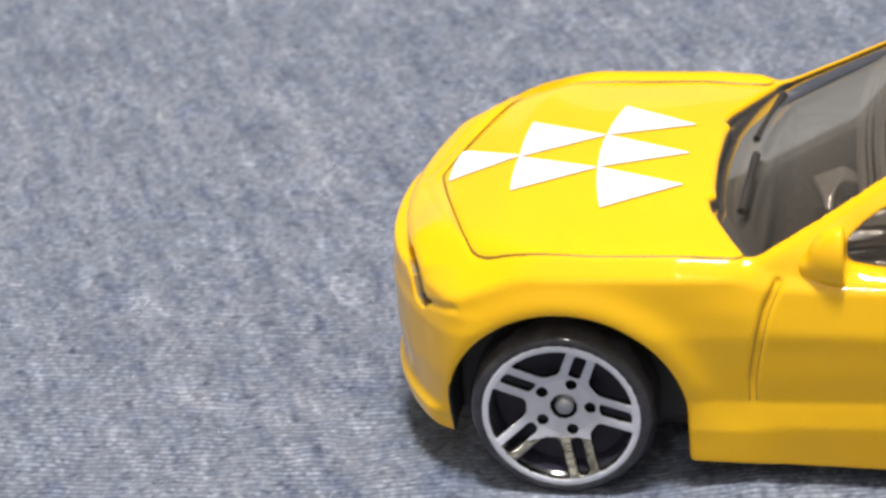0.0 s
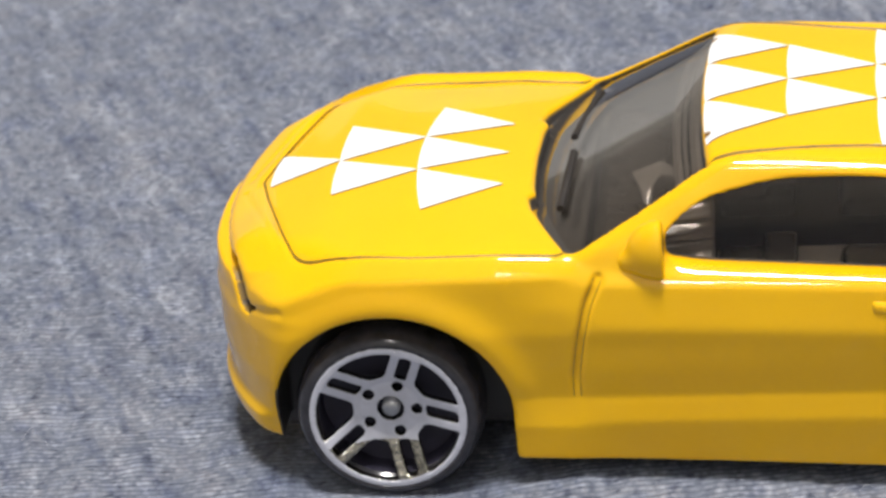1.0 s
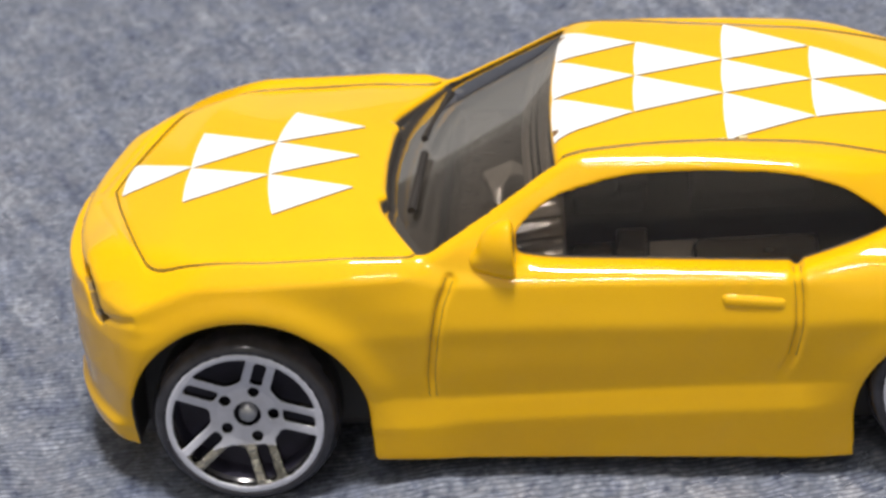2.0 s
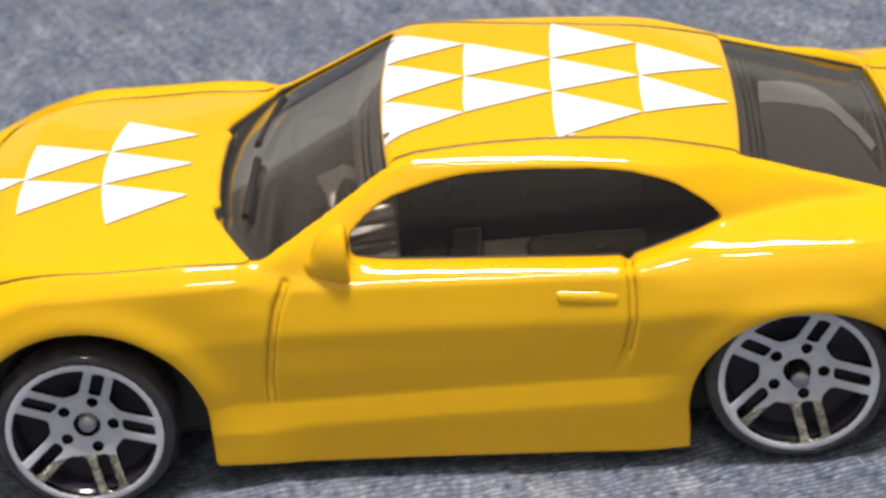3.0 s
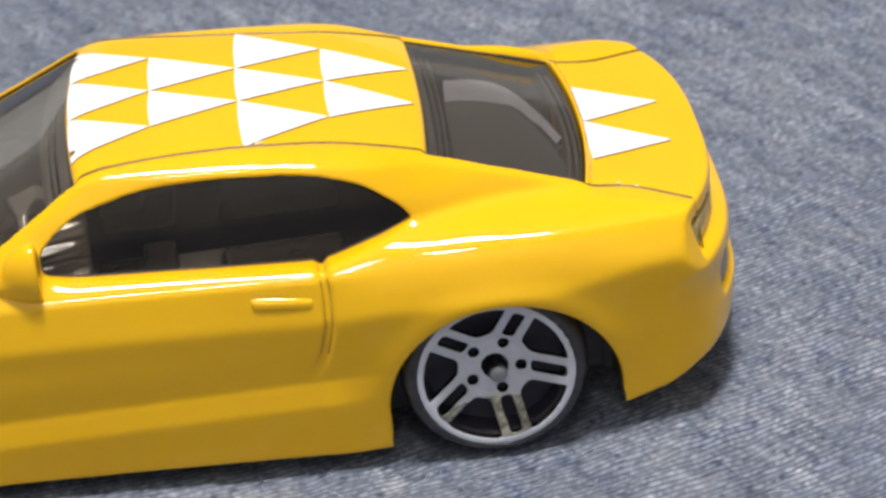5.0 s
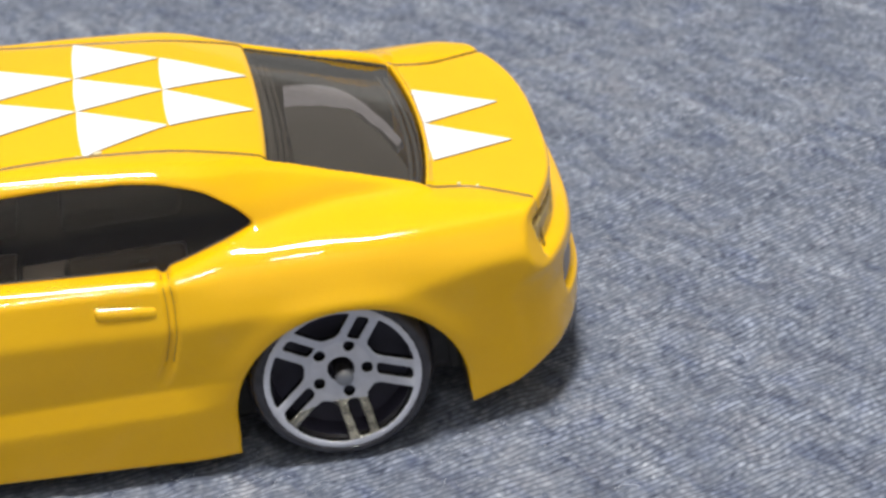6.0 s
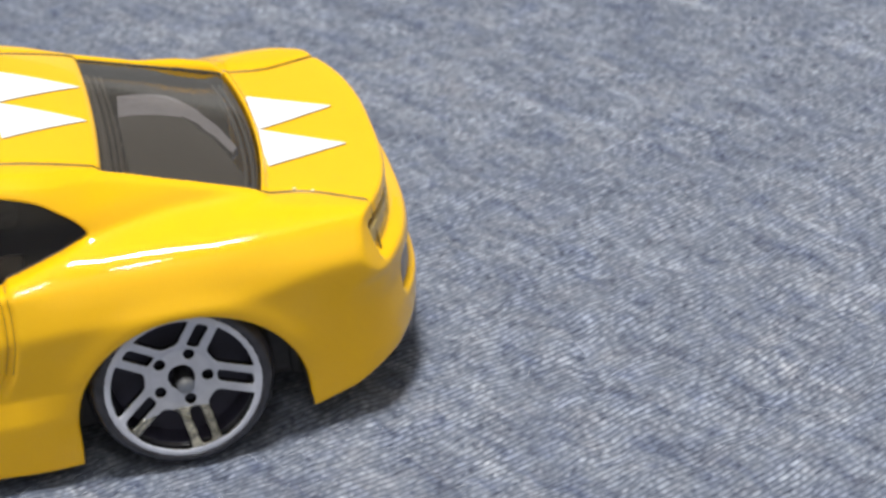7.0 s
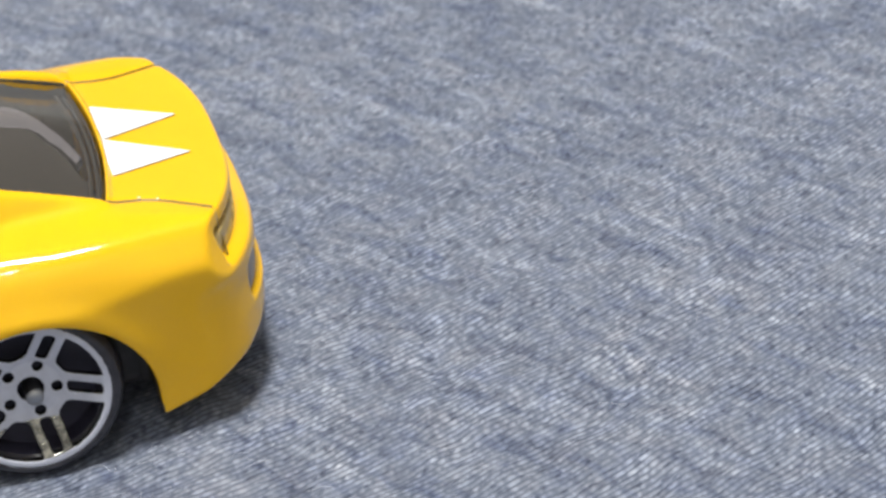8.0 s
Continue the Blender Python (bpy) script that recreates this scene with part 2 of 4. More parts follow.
def outline(px, py, pts, closed=True):
    """Distance to a polyline; inside a closed one it is negative."""
    d = np.full(np.broadcast(px, py).shape, 1e9, np.float32)
    inside = np.zeros(d.shape, bool)
    n = len(pts)
    for i in range(n if closed else n - 1):
        (ax, ay), (bx, by) = pts[i], pts[(i + 1) % n]
        ex, ey = bx - ax, by - ay
        wx, wy = px - ax, py - ay
        h = np.clip((wx * ex + wy * ey) / (ex * ex + ey * ey), 0, 1)
        d = np.minimum(d, (wx - ex * h) ** 2 + (wy - ey * h) ** 2)
        if closed and ay != by:
            inside ^= ((ay > py) != (by > py)) & (px < ex * (py - ay) / ey + ax)
    d = np.sqrt(d)
    return np.where(inside, -d, d) if closed else d


def nets(f, origin, h):
    """Naive surface nets: vertices, quads and normals of the surface f = 0."""
    s = f < 0
    nx, ny, nz = f.shape
    acc = np.zeros((nx - 1, ny - 1, nz - 1, 3), np.float32)
    cnt = np.zeros((nx - 1, ny - 1, nz - 1), np.float32)
    for ax in range(3):
        a = [slice(None)] * 3
        b = [slice(None)] * 3
        a[ax], b[ax] = slice(0, -1), slice(1, None)
        fa, fb = f[tuple(a)], f[tuple(b)]
        idx = np.argwhere(s[tuple(a)] != s[tuple(b)])
        va, vb = fa[tuple(idx.T)], fb[tuple(idx.T)]
        p = idx.astype(np.float32)
        p[:, ax] += va / (va - vb)
        u, v = [k for k in range(3) if k != ax]
        for du in (0, -1):
            for dv in (0, -1):
                c = idx.copy()
                c[:, u] += du
                c[:, v] += dv
                ok = (c >= 0).all(1) & (c < np.array(cnt.shape)).all(1)
                np.add.at(acc, tuple(c[ok].T), p[ok])
                np.add.at(cnt, tuple(c[ok].T), 1)
    cells = np.argwhere(cnt > 0)
    number = np.full(cnt.shape, -1, np.int32)
    number[tuple(cells.T)] = np.arange(len(cells))
    g = acc[tuple(cells.T)] / cnt[tuple(cells.T)][:, None]
    quads = []
    for ax in range(3):
        a = [slice(None)] * 3
        b = [slice(None)] * 3
        a[ax], b[ax] = slice(0, -1), slice(1, None)
        idx = np.argwhere(s[tuple(a)] != s[tuple(b)])
        u, v = [(1, 2), (2, 0), (0, 1)][ax]
        ok = (idx[:, u] > 0) & (idx[:, v] > 0) & (idx[:, u] < f.shape[u] - 1) & (idx[:, v] < f.shape[v] - 1)
        idx = idx[ok]
        inside = s[tuple(idx.T)]
        ring = []
        for du, dv in ((-1, -1), (0, -1), (0, 0), (-1, 0)):
            c = idx.copy()
            c[:, u] += du
            c[:, v] += dv
            ring.append(number[tuple(c.T)])
        q = np.stack(ring, 1)
        q[~inside] = q[~inside][:, ::-1]
        quads.append(q)
    quads = np.concatenate(quads)
    i = np.clip(g.astype(np.int32), 0, np.array(f.shape) - 2)
    w = g - i
    normal = np.zeros_like(g)
    lo, hi = np.array([0, 0, 0]), np.array(f.shape) - 1
    for k in range(8):
        o = np.array([k >> 2 & 1, k >> 1 & 1, k & 1])
        at = i + o
        weight = np.prod(np.where(o, w, 1 - w), 1)
        for ax in range(3):
            e = np.eye(3, dtype=int)[ax]
            up, dn = np.clip(at + e, lo, hi), np.clip(at - e, lo, hi)
            normal[:, ax] += weight * (f[tuple(up.T)] - f[tuple(dn.T)])
    normal /= np.linalg.norm(normal, axis=1, keepdims=True) + 1e-9
    return g * h + np.asarray(origin, np.float32), quads, normal


def pick(verts, quads, normals, keep):
    """The quads that keep selects, with the vertices they use."""
    q = quads[keep]
    used, back = np.unique(q, return_inverse=True)
    return verts[used], back.reshape(q.shape), normals[used]


def lathe(profile, n, axis_y=True):
    """A ring surface: profile of (radius, along) turned about the y axis."""
    bm = bmesh.new()
    rings = []
    for k in range(n):
        a = 2 * math.pi * k / n
        rings.append([bm.verts.new((r * math.cos(a) * MM, y * MM, r * math.sin(a) * MM)) for r, y in profile])
    for k in range(n):
        p, q = rings[k], rings[(k + 1) % n]
        for j in range(len(profile) - 1):
            bm.faces.new((p[j], q[j], q[j + 1], p[j + 1]))
    return bm


def box(bm, lo, hi, bevel=0.0, seg=2):
    r = bmesh.ops.create_cube(bm, size=1)
    c, s = [(a + b) / 2 * MM for a, b in zip(lo, hi)], [(b - a) * MM for a, b in zip(lo, hi)]
    for v in r["verts"]:
        v.co = Vector((v.co.x * s[0] + c[0], v.co.y * s[1] + c[1], v.co.z * s[2] + c[2]))
    if bevel:
        bmesh.ops.bevel(bm, geom=list({e for v in r["verts"] for e in v.link_edges}), offset=bevel * MM, segments=seg, affect="EDGES", profile=0.5)
    return bm

# ---- the unseen room round the cloth, added for fill light and reflections ----
def room_box(name, lo, hi, mat, label):
    bm = bmesh.new()
    r = bmesh.ops.create_cube(bm, size=1)
    for v in r["verts"]:
        v.co = Vector([(v.co[i] + 0.5) * (hi[i] - lo[i]) + lo[i] for i in range(3)])
    ob = part(name, bm, mat, None, label)
    return tagged(ob, kind="structure", category=name.split("_")[0])


def cloth():
    """The denim sheet: fine near the car, coarse towards its rim, softly uneven."""
    near = np.arange(-0.085, 0.0851, 0.00055)
    out = 0.085 + np.cumsum(0.0006 * 1.115 ** np.arange(1, 60))
    out = out[out < 1.15]
    xs = np.concatenate([-out[::-1], near, out])
    gx, gy = np.meshgrid(xs, xs, indexing="ij")
    rng = np.random.RandomState(5)
    z = np.zeros_like(gx)
    for amp, wave, n in ((0.00007, 0.012, 10), (0.00004, 0.0035, 14), (0.002, 0.35, 6)):
        far = np.clip((np.hypot(gx, gy) - 0.10) / 0.15, 0, 1) if wave > 0.1 else 1.0
        for _ in range(n):
            a, ph, k = rng.uniform(0, 6.28), rng.uniform(0, 6.28), 2 * math.pi / (wave * rng.uniform(0.7, 1.5))
            z += far * amp * 0.5 * np.sin(k * (gx * math.cos(a) + gy * math.sin(a)) + ph)
    z += 0.0008 * np.exp(-((gx + 0.009) / 0.010) ** 2 - ((gy + 0.0125) / 0.006) ** 2) + 0.0006 * np.exp(-((gx + 0.031) / 0.005) ** 2 - ((gy + 0.011) / 0.006) ** 2) + 0.0003 * np.exp(-((gx - 0.032) / 0.007) ** 2 - ((gy + 0.0115) / 0.006) ** 2)
    n = len(xs)
    i = np.arange(n * n).reshape(n, n)
    quads = np.stack([i[:-1, :-1], i[1:, :-1], i[1:, 1:], i[:-1, 1:]], -1).reshape(-1, 4)
    ob = mesh_object("ground", np.stack([gx, gy, z], -1).reshape(-1, 3), quads, DENIM)
    return tagged(ob, "heathered blue-grey denim cloth spread flat under the car", "cloth", kind="structure")


ground = cloth()
R0 = 1.4
room_box("floor", (-R0, -R0, -0.10), (R0, R0, -0.02), WALL, "plain pale floor under the cloth")
room_box("wall_west", (-R0 - 0.1, -R0 - 0.1, -0.1), (-R0, R0 + 0.1, 1.5), WALL, "plain pale painted room wall")
room_box("wall_east", (R0, -R0 - 0.1, -0.1), (R0 + 0.1, R0 + 0.1, 1.5), WALL, "plain pale painted room wall")
room_box("wall_south", (-R0, -R0 - 0.1, -0.1), (R0, -R0, 1.5), WALL, "plain pale painted room wall")
# dark wall with a pale board below, both added for the windows to reflect
room_box("wall_north", (-R0, 0.80, 0.006), (R0, 0.90, 1.5), WALL_DUN, "unseen dun wall, dark for the windows to reflect")
room_box("baseboard", (-R0, 0.77, 0.006), (R0, 0.798, 0.245), PALE_BOARD, "unseen pale board for the windows to reflect")
room_box("ceiling", (-R0 - 0.1, -R0 - 0.1, 1.5), (R0 + 0.1, R0 + 0.1, 1.6), CEILING, "plain white painted ceiling")

# ---- the toy car: nose towards -x, millimetres ----
def rounded(pts, n=3):
    """Cut the corners of a closed outline n times."""
    for _ in range(n):
        out = []
        for (ax, ay), (bx, by) in zip(pts, pts[1:] + pts[:1]):
            out += [(0.8 * ax + 0.2 * bx, 0.8 * ay + 0.2 * by), (0.2 * ax + 0.8 * bx, 0.2 * ay + 0.8 * by)]
        pts = out
    return pts


H = 0.17
GX = np.arange(-37.5, 42.5, H, dtype=np.float32)
GY = (np.arange(int(17.0 / H)) + 0.5).astype(np.float32) * H
GZ = np.arange(0.2, 23.6, H, dtype=np.float32)
X, Y, Z = GX[:, None, None], GY[None, :, None], GZ[None, None, :]
FRONT_ARCH, REAR_ARCH = (-21.75, 5.7, 7.5), (22.8, 3.7, 7.3)
HUB_F, HUB_R, WHEEL_Y = (-22.06, 5.94), (22.24, 5.94), 14.3
SIDE_WINDOW = rounded([(-4.35, 15.55), (-4.4, 17.4), (-2.6, 18.85), (-1.0, 19.5), (2.5, 20.22), (7.3, 20.2), (12.4, 19.8), (15.4, 18.85), (17.4, 17.35), (18.3, 16.2), (17.6, 15.85), (15.8, 15.35), (12.9, 14.6), (12.0, 14.5), (3.4, 15.06)])
HOOD_LINE = [(-10.6, 12.7), (-16, 12.9), (-20, 12.9), (-24, 12.7), (-26.4, 12.2), (-27.3, 11.5), (-28.2, 9.5), (-29.2, 6.6), (-30.4, 2.9), (-31.2, 0.5), (-31.2, -2)]
HOOD_CREASE = [(-32.2, 0.8), (-31.7, 2.4), (-30.2, 6.3), (-28.6, 10.2)]
TRUNK_LINE = [(29.2, 9.6), (31.6, 9.6), (32.6, 9.9), (36.0, 11.75)]
ROOF_LINE = [(-1.9, 10.2), (0, 9.9), (2, 9.65), (5, 9.15), (8, 8.85), (12, 8.7), (16, 8.75), (20.2, 8.8)]
SLOT_LINE = [(0, 14.1), (8, 14.25), (9.2, 14.35), (10.1, 13.8), (10.8, 12.7), (11.3, 12.6)]
DOOR_FRONT = [(-8.5, 15.1), (-9.2, 13.6), (-9.7, 11.5), (-10.2, 8.5), (-10.2, 7.0)]
DOOR_REAR = [(12.4, 14.55), (12.5, 13.0), (12.4, 11.0), (11.9, 9.0), (11.2, 7.6)]


def rings():
    return [np.sqrt((X - cx) ** 2 + np.maximum(Z - cz, 0) ** 2) - r for cx, cz, r in (FRONT_ARCH, REAR_ARCH)]


def greenhouse():
    roof = curve(GX, [(-8, 21.2), (-2.2, 21.85), (3, 21.75), (8.5, 21.4), (14, 20.85), (19.5, 19.75), (24, 18.5), (34, 15.2)], 1.5)[:, None, None] - 0.0013 * Y ** 2.3
    side = curve(GZ, [(9, 14.0), (15, 13.35), (17, 12.75), (19, 11.9), (20.5, 11.05), (22, 10.2)], 0.5)[None, None, :] - 0.085 * np.clip(X - 13, 0, 99) - 0.15 * np.clip(X - 16.5, 0, 7) - 0.32 * np.clip(Z - 15.8, 0, 5) * step(X, 14.5, 20.5)
    side = side + 0.35 * step(-X, 3, 6) * step(-Z, -19, -16.5) - 0.5 * step(X, -6, -3) * step(-Z, -18, -15.5)
    up = np.maximum(Z, 15.2)
    shield = (-13.0 + (up - 16.6) * 2.0 + 0.0205 * Y ** 2 - X) / 2.24
    back = (X - (30.2 + (16.2 - np.maximum(Z, 15.4)) * 3.0 - 0.010 * Y ** 2)) / 3.16
    rail = 0.6 * (Y - side) + 0.8 * (Z - roof) + 0.36
    g = smax(smax(Y - side, Z - roof, 0.6), rail, 0.22)
    g = smax(g, shield, 0.7)
    g = smax(smax(g, back, 0.6), X - (30.3 - 0.009 * Y ** 2), 0.15)
    return g, side, shield, back, roof


def lower_body():
    top = curve(GX, [(-37, 12.0), (-34.8, 13.7), (-33.4, 14.7), (-30.3, 15.9), (-26, 16.95), (-20.5, 17.35), (-15, 17.2), (-12, 16.9), (-7, 16.5), (-3, 16.0), (5, 16.0), (13, 16.0), (17, 16.2), (20, 16.45), (24, 16.7), (27, 16.5), (29.5, 15.85), (32.5, 15.42), (35.8, 14.97), (38.2, 14.68), (40, 14.4)], 0.8)[:, None, None]
    crown = curve(GX, [(-36, 0.0), (-30, 0.1), (-27, 0.35), (-20, 0.9), (-12, 0.6), (-5, 0.3), (20, 0.0), (28, 0.15), (33, 0.0), (40, 0.0)], 1.0)[:, None, None]
    top = top - crown * (np.minimum(Y, 12.8) / 12.8) ** 2.2
    # the fenders stand a little proud of the hood
    proud = outline(GX[:, None], GY[None, :], HOOD_LINE + [(-10.6, -2)])[:, :, None]
    top = top + 0.27 * step(proud, 0.05, 0.65) * step(-X, 7, 11.5) * (1 - step(-X, 30.5, 33.5)) * step(Y, 3, 8)
    wide = curve(GX, [(-37, 13.6), (-28, 13.9), (-22, 14.25), (-10, 14.15), (0, 14.1), (10, 14.2), (13, 14.37)] + [(x, 14.97 - 0.0056 * (x - 23.5) ** 2) for x in range(14, 43)], 2.0)[:, None, None]
    # the shoulder crease sinks towards the rear
    level = Z - (0.115 + 0.037 * (12 - np.clip(X, -14, 12))) * step(Z, 8.5, 11.2)
    door = curve(level, [(0, -0.95), (2, -0.7), (5.0, -0.25), (5.3, -0.23), (6.5, -0.34), (6.9, -0.44), (10.6, 0.22), (11.0, 0.27), (11.4, 0.26), (13.5, -0.05), (13.8, -0.08), (14.05, -0.22), (14.3, -0.45), (14.55, -0.73), (14.8, -1.06), (15.05, -1.45), (15.4, -2.2), (17, -5)], 0.1)
    haunch = curve(Z - 0.9 * step(X, 25.5, 33.0) * (1 - step(Z, 12.4, 14.0)), [(0, -1.7), (5, -0.95), (9, -0.28), (11.2, 0.13), (11.6, 0.15), (13, -0.15), (14, -0.5), (14.6, -0.87), (15.0, -1.2), (15.3, -1.55), (15.6, -2.1), (15.85, -2.8), (16.1, -3.8), (16.5, -5.5)], 0.4) - 0.018 * np.clip(X - 20.5, 0, 5) ** 2 * step(Z, 14.9, 15.6)
    fender = curve(Z + 0.028 * np.clip(X + 14.5, 0, 7), [(0, -0.66), (2, -0.5), (5, -0.25), (7, -0.5), (11.6, 0.2), (11.9, 0.22), (14.6, 0.24), (15.4, 0.22), (15.65, 0.12), (15.85, -0.06), (16.2, -0.4), (16.6, -0.78), (17.0, -1.2), (17.6, -2.2)], 0.1) - 0.065 * np.clip(X + 14.5, 0, 7) * step(Z, 13.0, 15.2)
    a, b = step(GX, -11.5, -7.8)[:, None, None], step(GX, 11.5, 17)[:, None, None]
    side = wide + fender * (1 - a) + door * a * (1 - b) + haunch * b
    side = side - 1.9 * step(-X, 27.5, 30) * step(-Z, -9, -3)
    rf, rr = rings()
    side = side + (0.42 * np.exp(-((rf - 0.5) / 1.2) ** 2) + 0.22 * np.exp(-((rr - 0.4) / 1.0) ** 2)) * step(Z, 4.0, 8.5)
    plan = 0.012 * Y ** 2.33
    nose = curve(GZ, [(0, 2.2), (3.4, 1.0), (4.0, 0.5), (5.0, 0.35), (5.5, 0.8), (7.0, 0.65), (8.2, 0.5), (11.5, 0.5), (12.3, 0.65), (13.2, 0.72), (14.0, 0.85), (14.4, 1.2), (15, 2.0)], 0.2)[None, None, :]
    # the hood lip stands back behind the bumper, with a dark slot between them
    above = step(Z - curve(GY, [(0, 14.3), (9.2, 14.45), (10.1, 13.8), (10.8, 12.7), (17, 12.6)], 0.2)[None, :, None], -0.1, 0.1) * (1 - step(Y, 11.0, 11.8))
    front = (-34.9 + nose + plan) * (1 - above) + (-33.5 + 0.0225 * Y ** 2) * above - X
    slot_line = outline(GY[:, None], GZ[None, :], SLOT_LINE, False)[None]
    slot = np.maximum(slot_line - 0.42 - 0.1 * step(Y, 3, 9.5), X - (-31.9 + 0.0225 * Y ** 2))
    tail = curve(GZ, [(0, -2.9), (3, -1.45), (5.0, -0.95), (7.0, -0.85), (9.6, -0.95), (10.9, -1.1), (11.3, -1.35), (13.0, -1.85), (14.2, -2.12), (15.5, -2.1)], 0.15)[None, None, :]
    lamps = curve(GZ, [(11.3, 0), (11.55, -0.7), (13.7, -0.75), (13.95, 0)], 0.1)[None, None, :] * (1 - step(Y, 12.5, 12.9))
    insert = curve(GZ, [(7.1, 0), (7.4, -0.6), (9.6, -0.6), (9.9, 0)], 0.1)[None, None, :] * (1 - step(Y, 9.3, 10.4))
    tail = tail + lamps + insert
    rear = X - (39.9 + tail - (0.0021 - 0.0005 * step(Z, 8.5, 11.5)) * Y ** 2.9)
    low = curve(GX, [(-37, 3.9), (-30, 3.3), (-27, 3.1), (-14.6, 2.55), (15.2, 1.05), (29, 1.75), (30.5, 2.1), (33, 2.8), (35.2, 3.9), (37.1, 4.5), (39, 5.6)], 0.5)[:, None, None] - Z
    k = 0.3 + 0.2 * a + 0.9 * b * (1 - step(X, 26, 32))
    f = smax(Y - side, (Z - top), k)
    f = smax(f, front, 0.8)
    # the corners of the hood fall away to the bumper
    f = smax(f, -0.35 * X + 0.45 * Y + 0.82 * Z - 27.75, 0.45)
    f = smax(f, rear, 0.3 + 1.5 * (1 - step(Z, 10.0, 11.8)) * step(Y, 6, 9))
    f = smax(f, low, 0.3)
    f = smax(f, -slot, 0.15)
    # the crease that runs back from the slot, and the marker lamp moulded ahead of the arch
    d = outline(GX[:, None], GZ[None, :], [(-30.1, 12.75), (-28.3, 13.3)], False)[:, None, :]
    f = f + 0.2 * np.exp(-(d / 0.22) ** 2) * step(Y, 10.4, 11.2)
    marker = (np.sqrt(((X + 27.0) / 1.0) ** 2 + ((Y - 13.75) / 0.5) ** 2 + ((Z - 12.7) / 0.45) ** 2) - 1) * 0.5
    return smin(f, marker, 0.45), top


def car_fields():
    green, gside, shield, back, roof = greenhouse()
    low, top = lower_body()
    blend = 0.5 - 0.35 * step(X, 29, 30) + 0.9 * step(X, 12, 19) * (1 - step(X, 27, 30))
    f = smin(low, np.maximum(green, 13.2 - Z), blend)
    rf, rr = rings()
    # wheel arches, hollow cabin
    well = 8.6 - Y
    f = smax(f, -np.maximum(rf, well), 0.25)
    f = smax(f, -np.maximum(rr, well), 0.25)
    f = np.maximum(f, -np.maximum(np.maximum(green + 1.2, 9.5 - Z), np.maximum(X - 27, -9.5 - X)))
    # window openings
    win = outline(X[:, :, 0][:, :, None] + 0 * Z, Z + 0 * X, SIDE_WINDOW)
    f = smax(f, -np.maximum(win, 9.0 - Y), 0.3)
    edge_y = curve(GZ, [(15.5, 12.75), (16.4, 12.55), (17.3, 12.15), (18.4, 11.6), (19.45, 11.05), (20.2, 10.6), (21.5, 9.85)], 0.2)[None, None, :]
    open_f = smax(smax(Y - edge_y, X - (-2.45 + 0.006 * Y ** 2), 0.3), smax(-shield - 1.8, 15.6 - Z, 0.3), 0.2)
    # the cowl: a scalloped opening in front of the glass
    cowl = curve(GY, [(0, -13.1), (4, -12.95), (5.2, -12.75), (5.7, -13.2), (7.0, -12.9), (9.5, -11.8), (12.4, -10.4), (14, -9)], 0.15)[None, :, None]
    open_f = smax(open_f, cowl - X, 0.3)
    f = smax(f, -open_f, 0.45)
    open_b = smax(smax(Y - (8.9 + 0.06 * (X - 20)), 20.05 - 0.004 * Y ** 2 - X, 0.3), smax(-back - 2.2, X - (29.95 - 0.009 * Y ** 2), 0.3), 0.2)
    open_b = np.maximum(open_b, back - 4)
    f = smax(f, -open_b, 0.4)
    # panel joints
    plan_x, plan_y = GX[:, None], GY[None, :]

    def joint(line, deep, wide):
        d = outline(plan_x, plan_y, line, False)
        return deep * np.exp(-(d / wide) ** 2)[:, :, None]

    over = step(Z, 12.5, 13.5)
    f = f + over * joint(HOOD_LINE, 0.13, 0.2) * step(-X, 10.5, 11) + over * joint(TRUNK_LINE, 0.13, 0.2) + step(Z, 16, 18) * joint(ROOF_LINE, 0.12, 0.2) + over * joint(HOOD_CREASE, 0.09, 0.16)
    for line in (DOOR_FRONT, DOOR_REAR):
        d = outline(GX[:, None], GZ[None, :], line, False)
        f = f + step(Y, 11, 12.5) * 0.30 * np.exp(-(d / 0.30) ** 4)[:, None, :] * step(Z, 6.6, 9.0)
    glass = np.maximum(np.maximum(green + 0.4, -(green + 1.0)), 13.4 - Z)
    pane = np.maximum(np.maximum(Y - gside + 0.4, gside - Y - 1.0), np.maximum(14.0 - Z, win - 0.7))
    return f, glass, pane, win, open_f, open_b


def whole(f):
    return np.concatenate([f[:, ::-1], f], 1)


body_f, glass_f, pane_f, win_f, open_f, open_b = car_fields()
GREEN_F = greenhouse()[0]
ORIGIN = (GX[0], -GY[-1], GZ[0])
body_v, body_q, body_n = nets(whole(np.broadcast_to(body_f, (len(GX), len(GY), len(GZ)))), ORIGIN, H)
pane_v, pane_q, pane_n = nets(whole(np.broadcast_to(pane_f, (len(GX), len(GY), len(GZ)))), ORIGIN, H)
glass_v, glass_q, glass_n = nets(whole(np.broadcast_to(glass_f, (len(GX), len(GY), len(GZ)))), ORIGIN, H)


def height(x, y):
    """Top of the car over (x, y), in mm."""
    fx = (x - GX[0]) / H
    fy = abs(y) / H - 0.5
    out = 0.0
    i0, j0 = int(math.floor(fx)), max(0, int(math.floor(fy)))
    wsum = 0.0
    for di in (0, 1):
        for dj in (0, 1):
            wgt = (1 - abs(fx - i0 - di)) * (1 - min(1, abs(max(fy, 0) - j0 - dj)))
            col = body_f[i0 + di, min(j0 + dj, len(GY) - 1)]
            k = np.nonzero(col < 0)[0]
            if len(k) and wgt > 0:
                k = k[-1]
                out += wgt * (GZ[k] + H * col[k] / (col[k] - col[k + 1]))
                wsum += wgt
    return out / max(wsum, 1e-6)


car = tagged(new("toy_car"), "yellow die-cast toy sports coupe with white triangle stripes standing on denim", "toy car")
cen = body_v[body_q].mean(1)
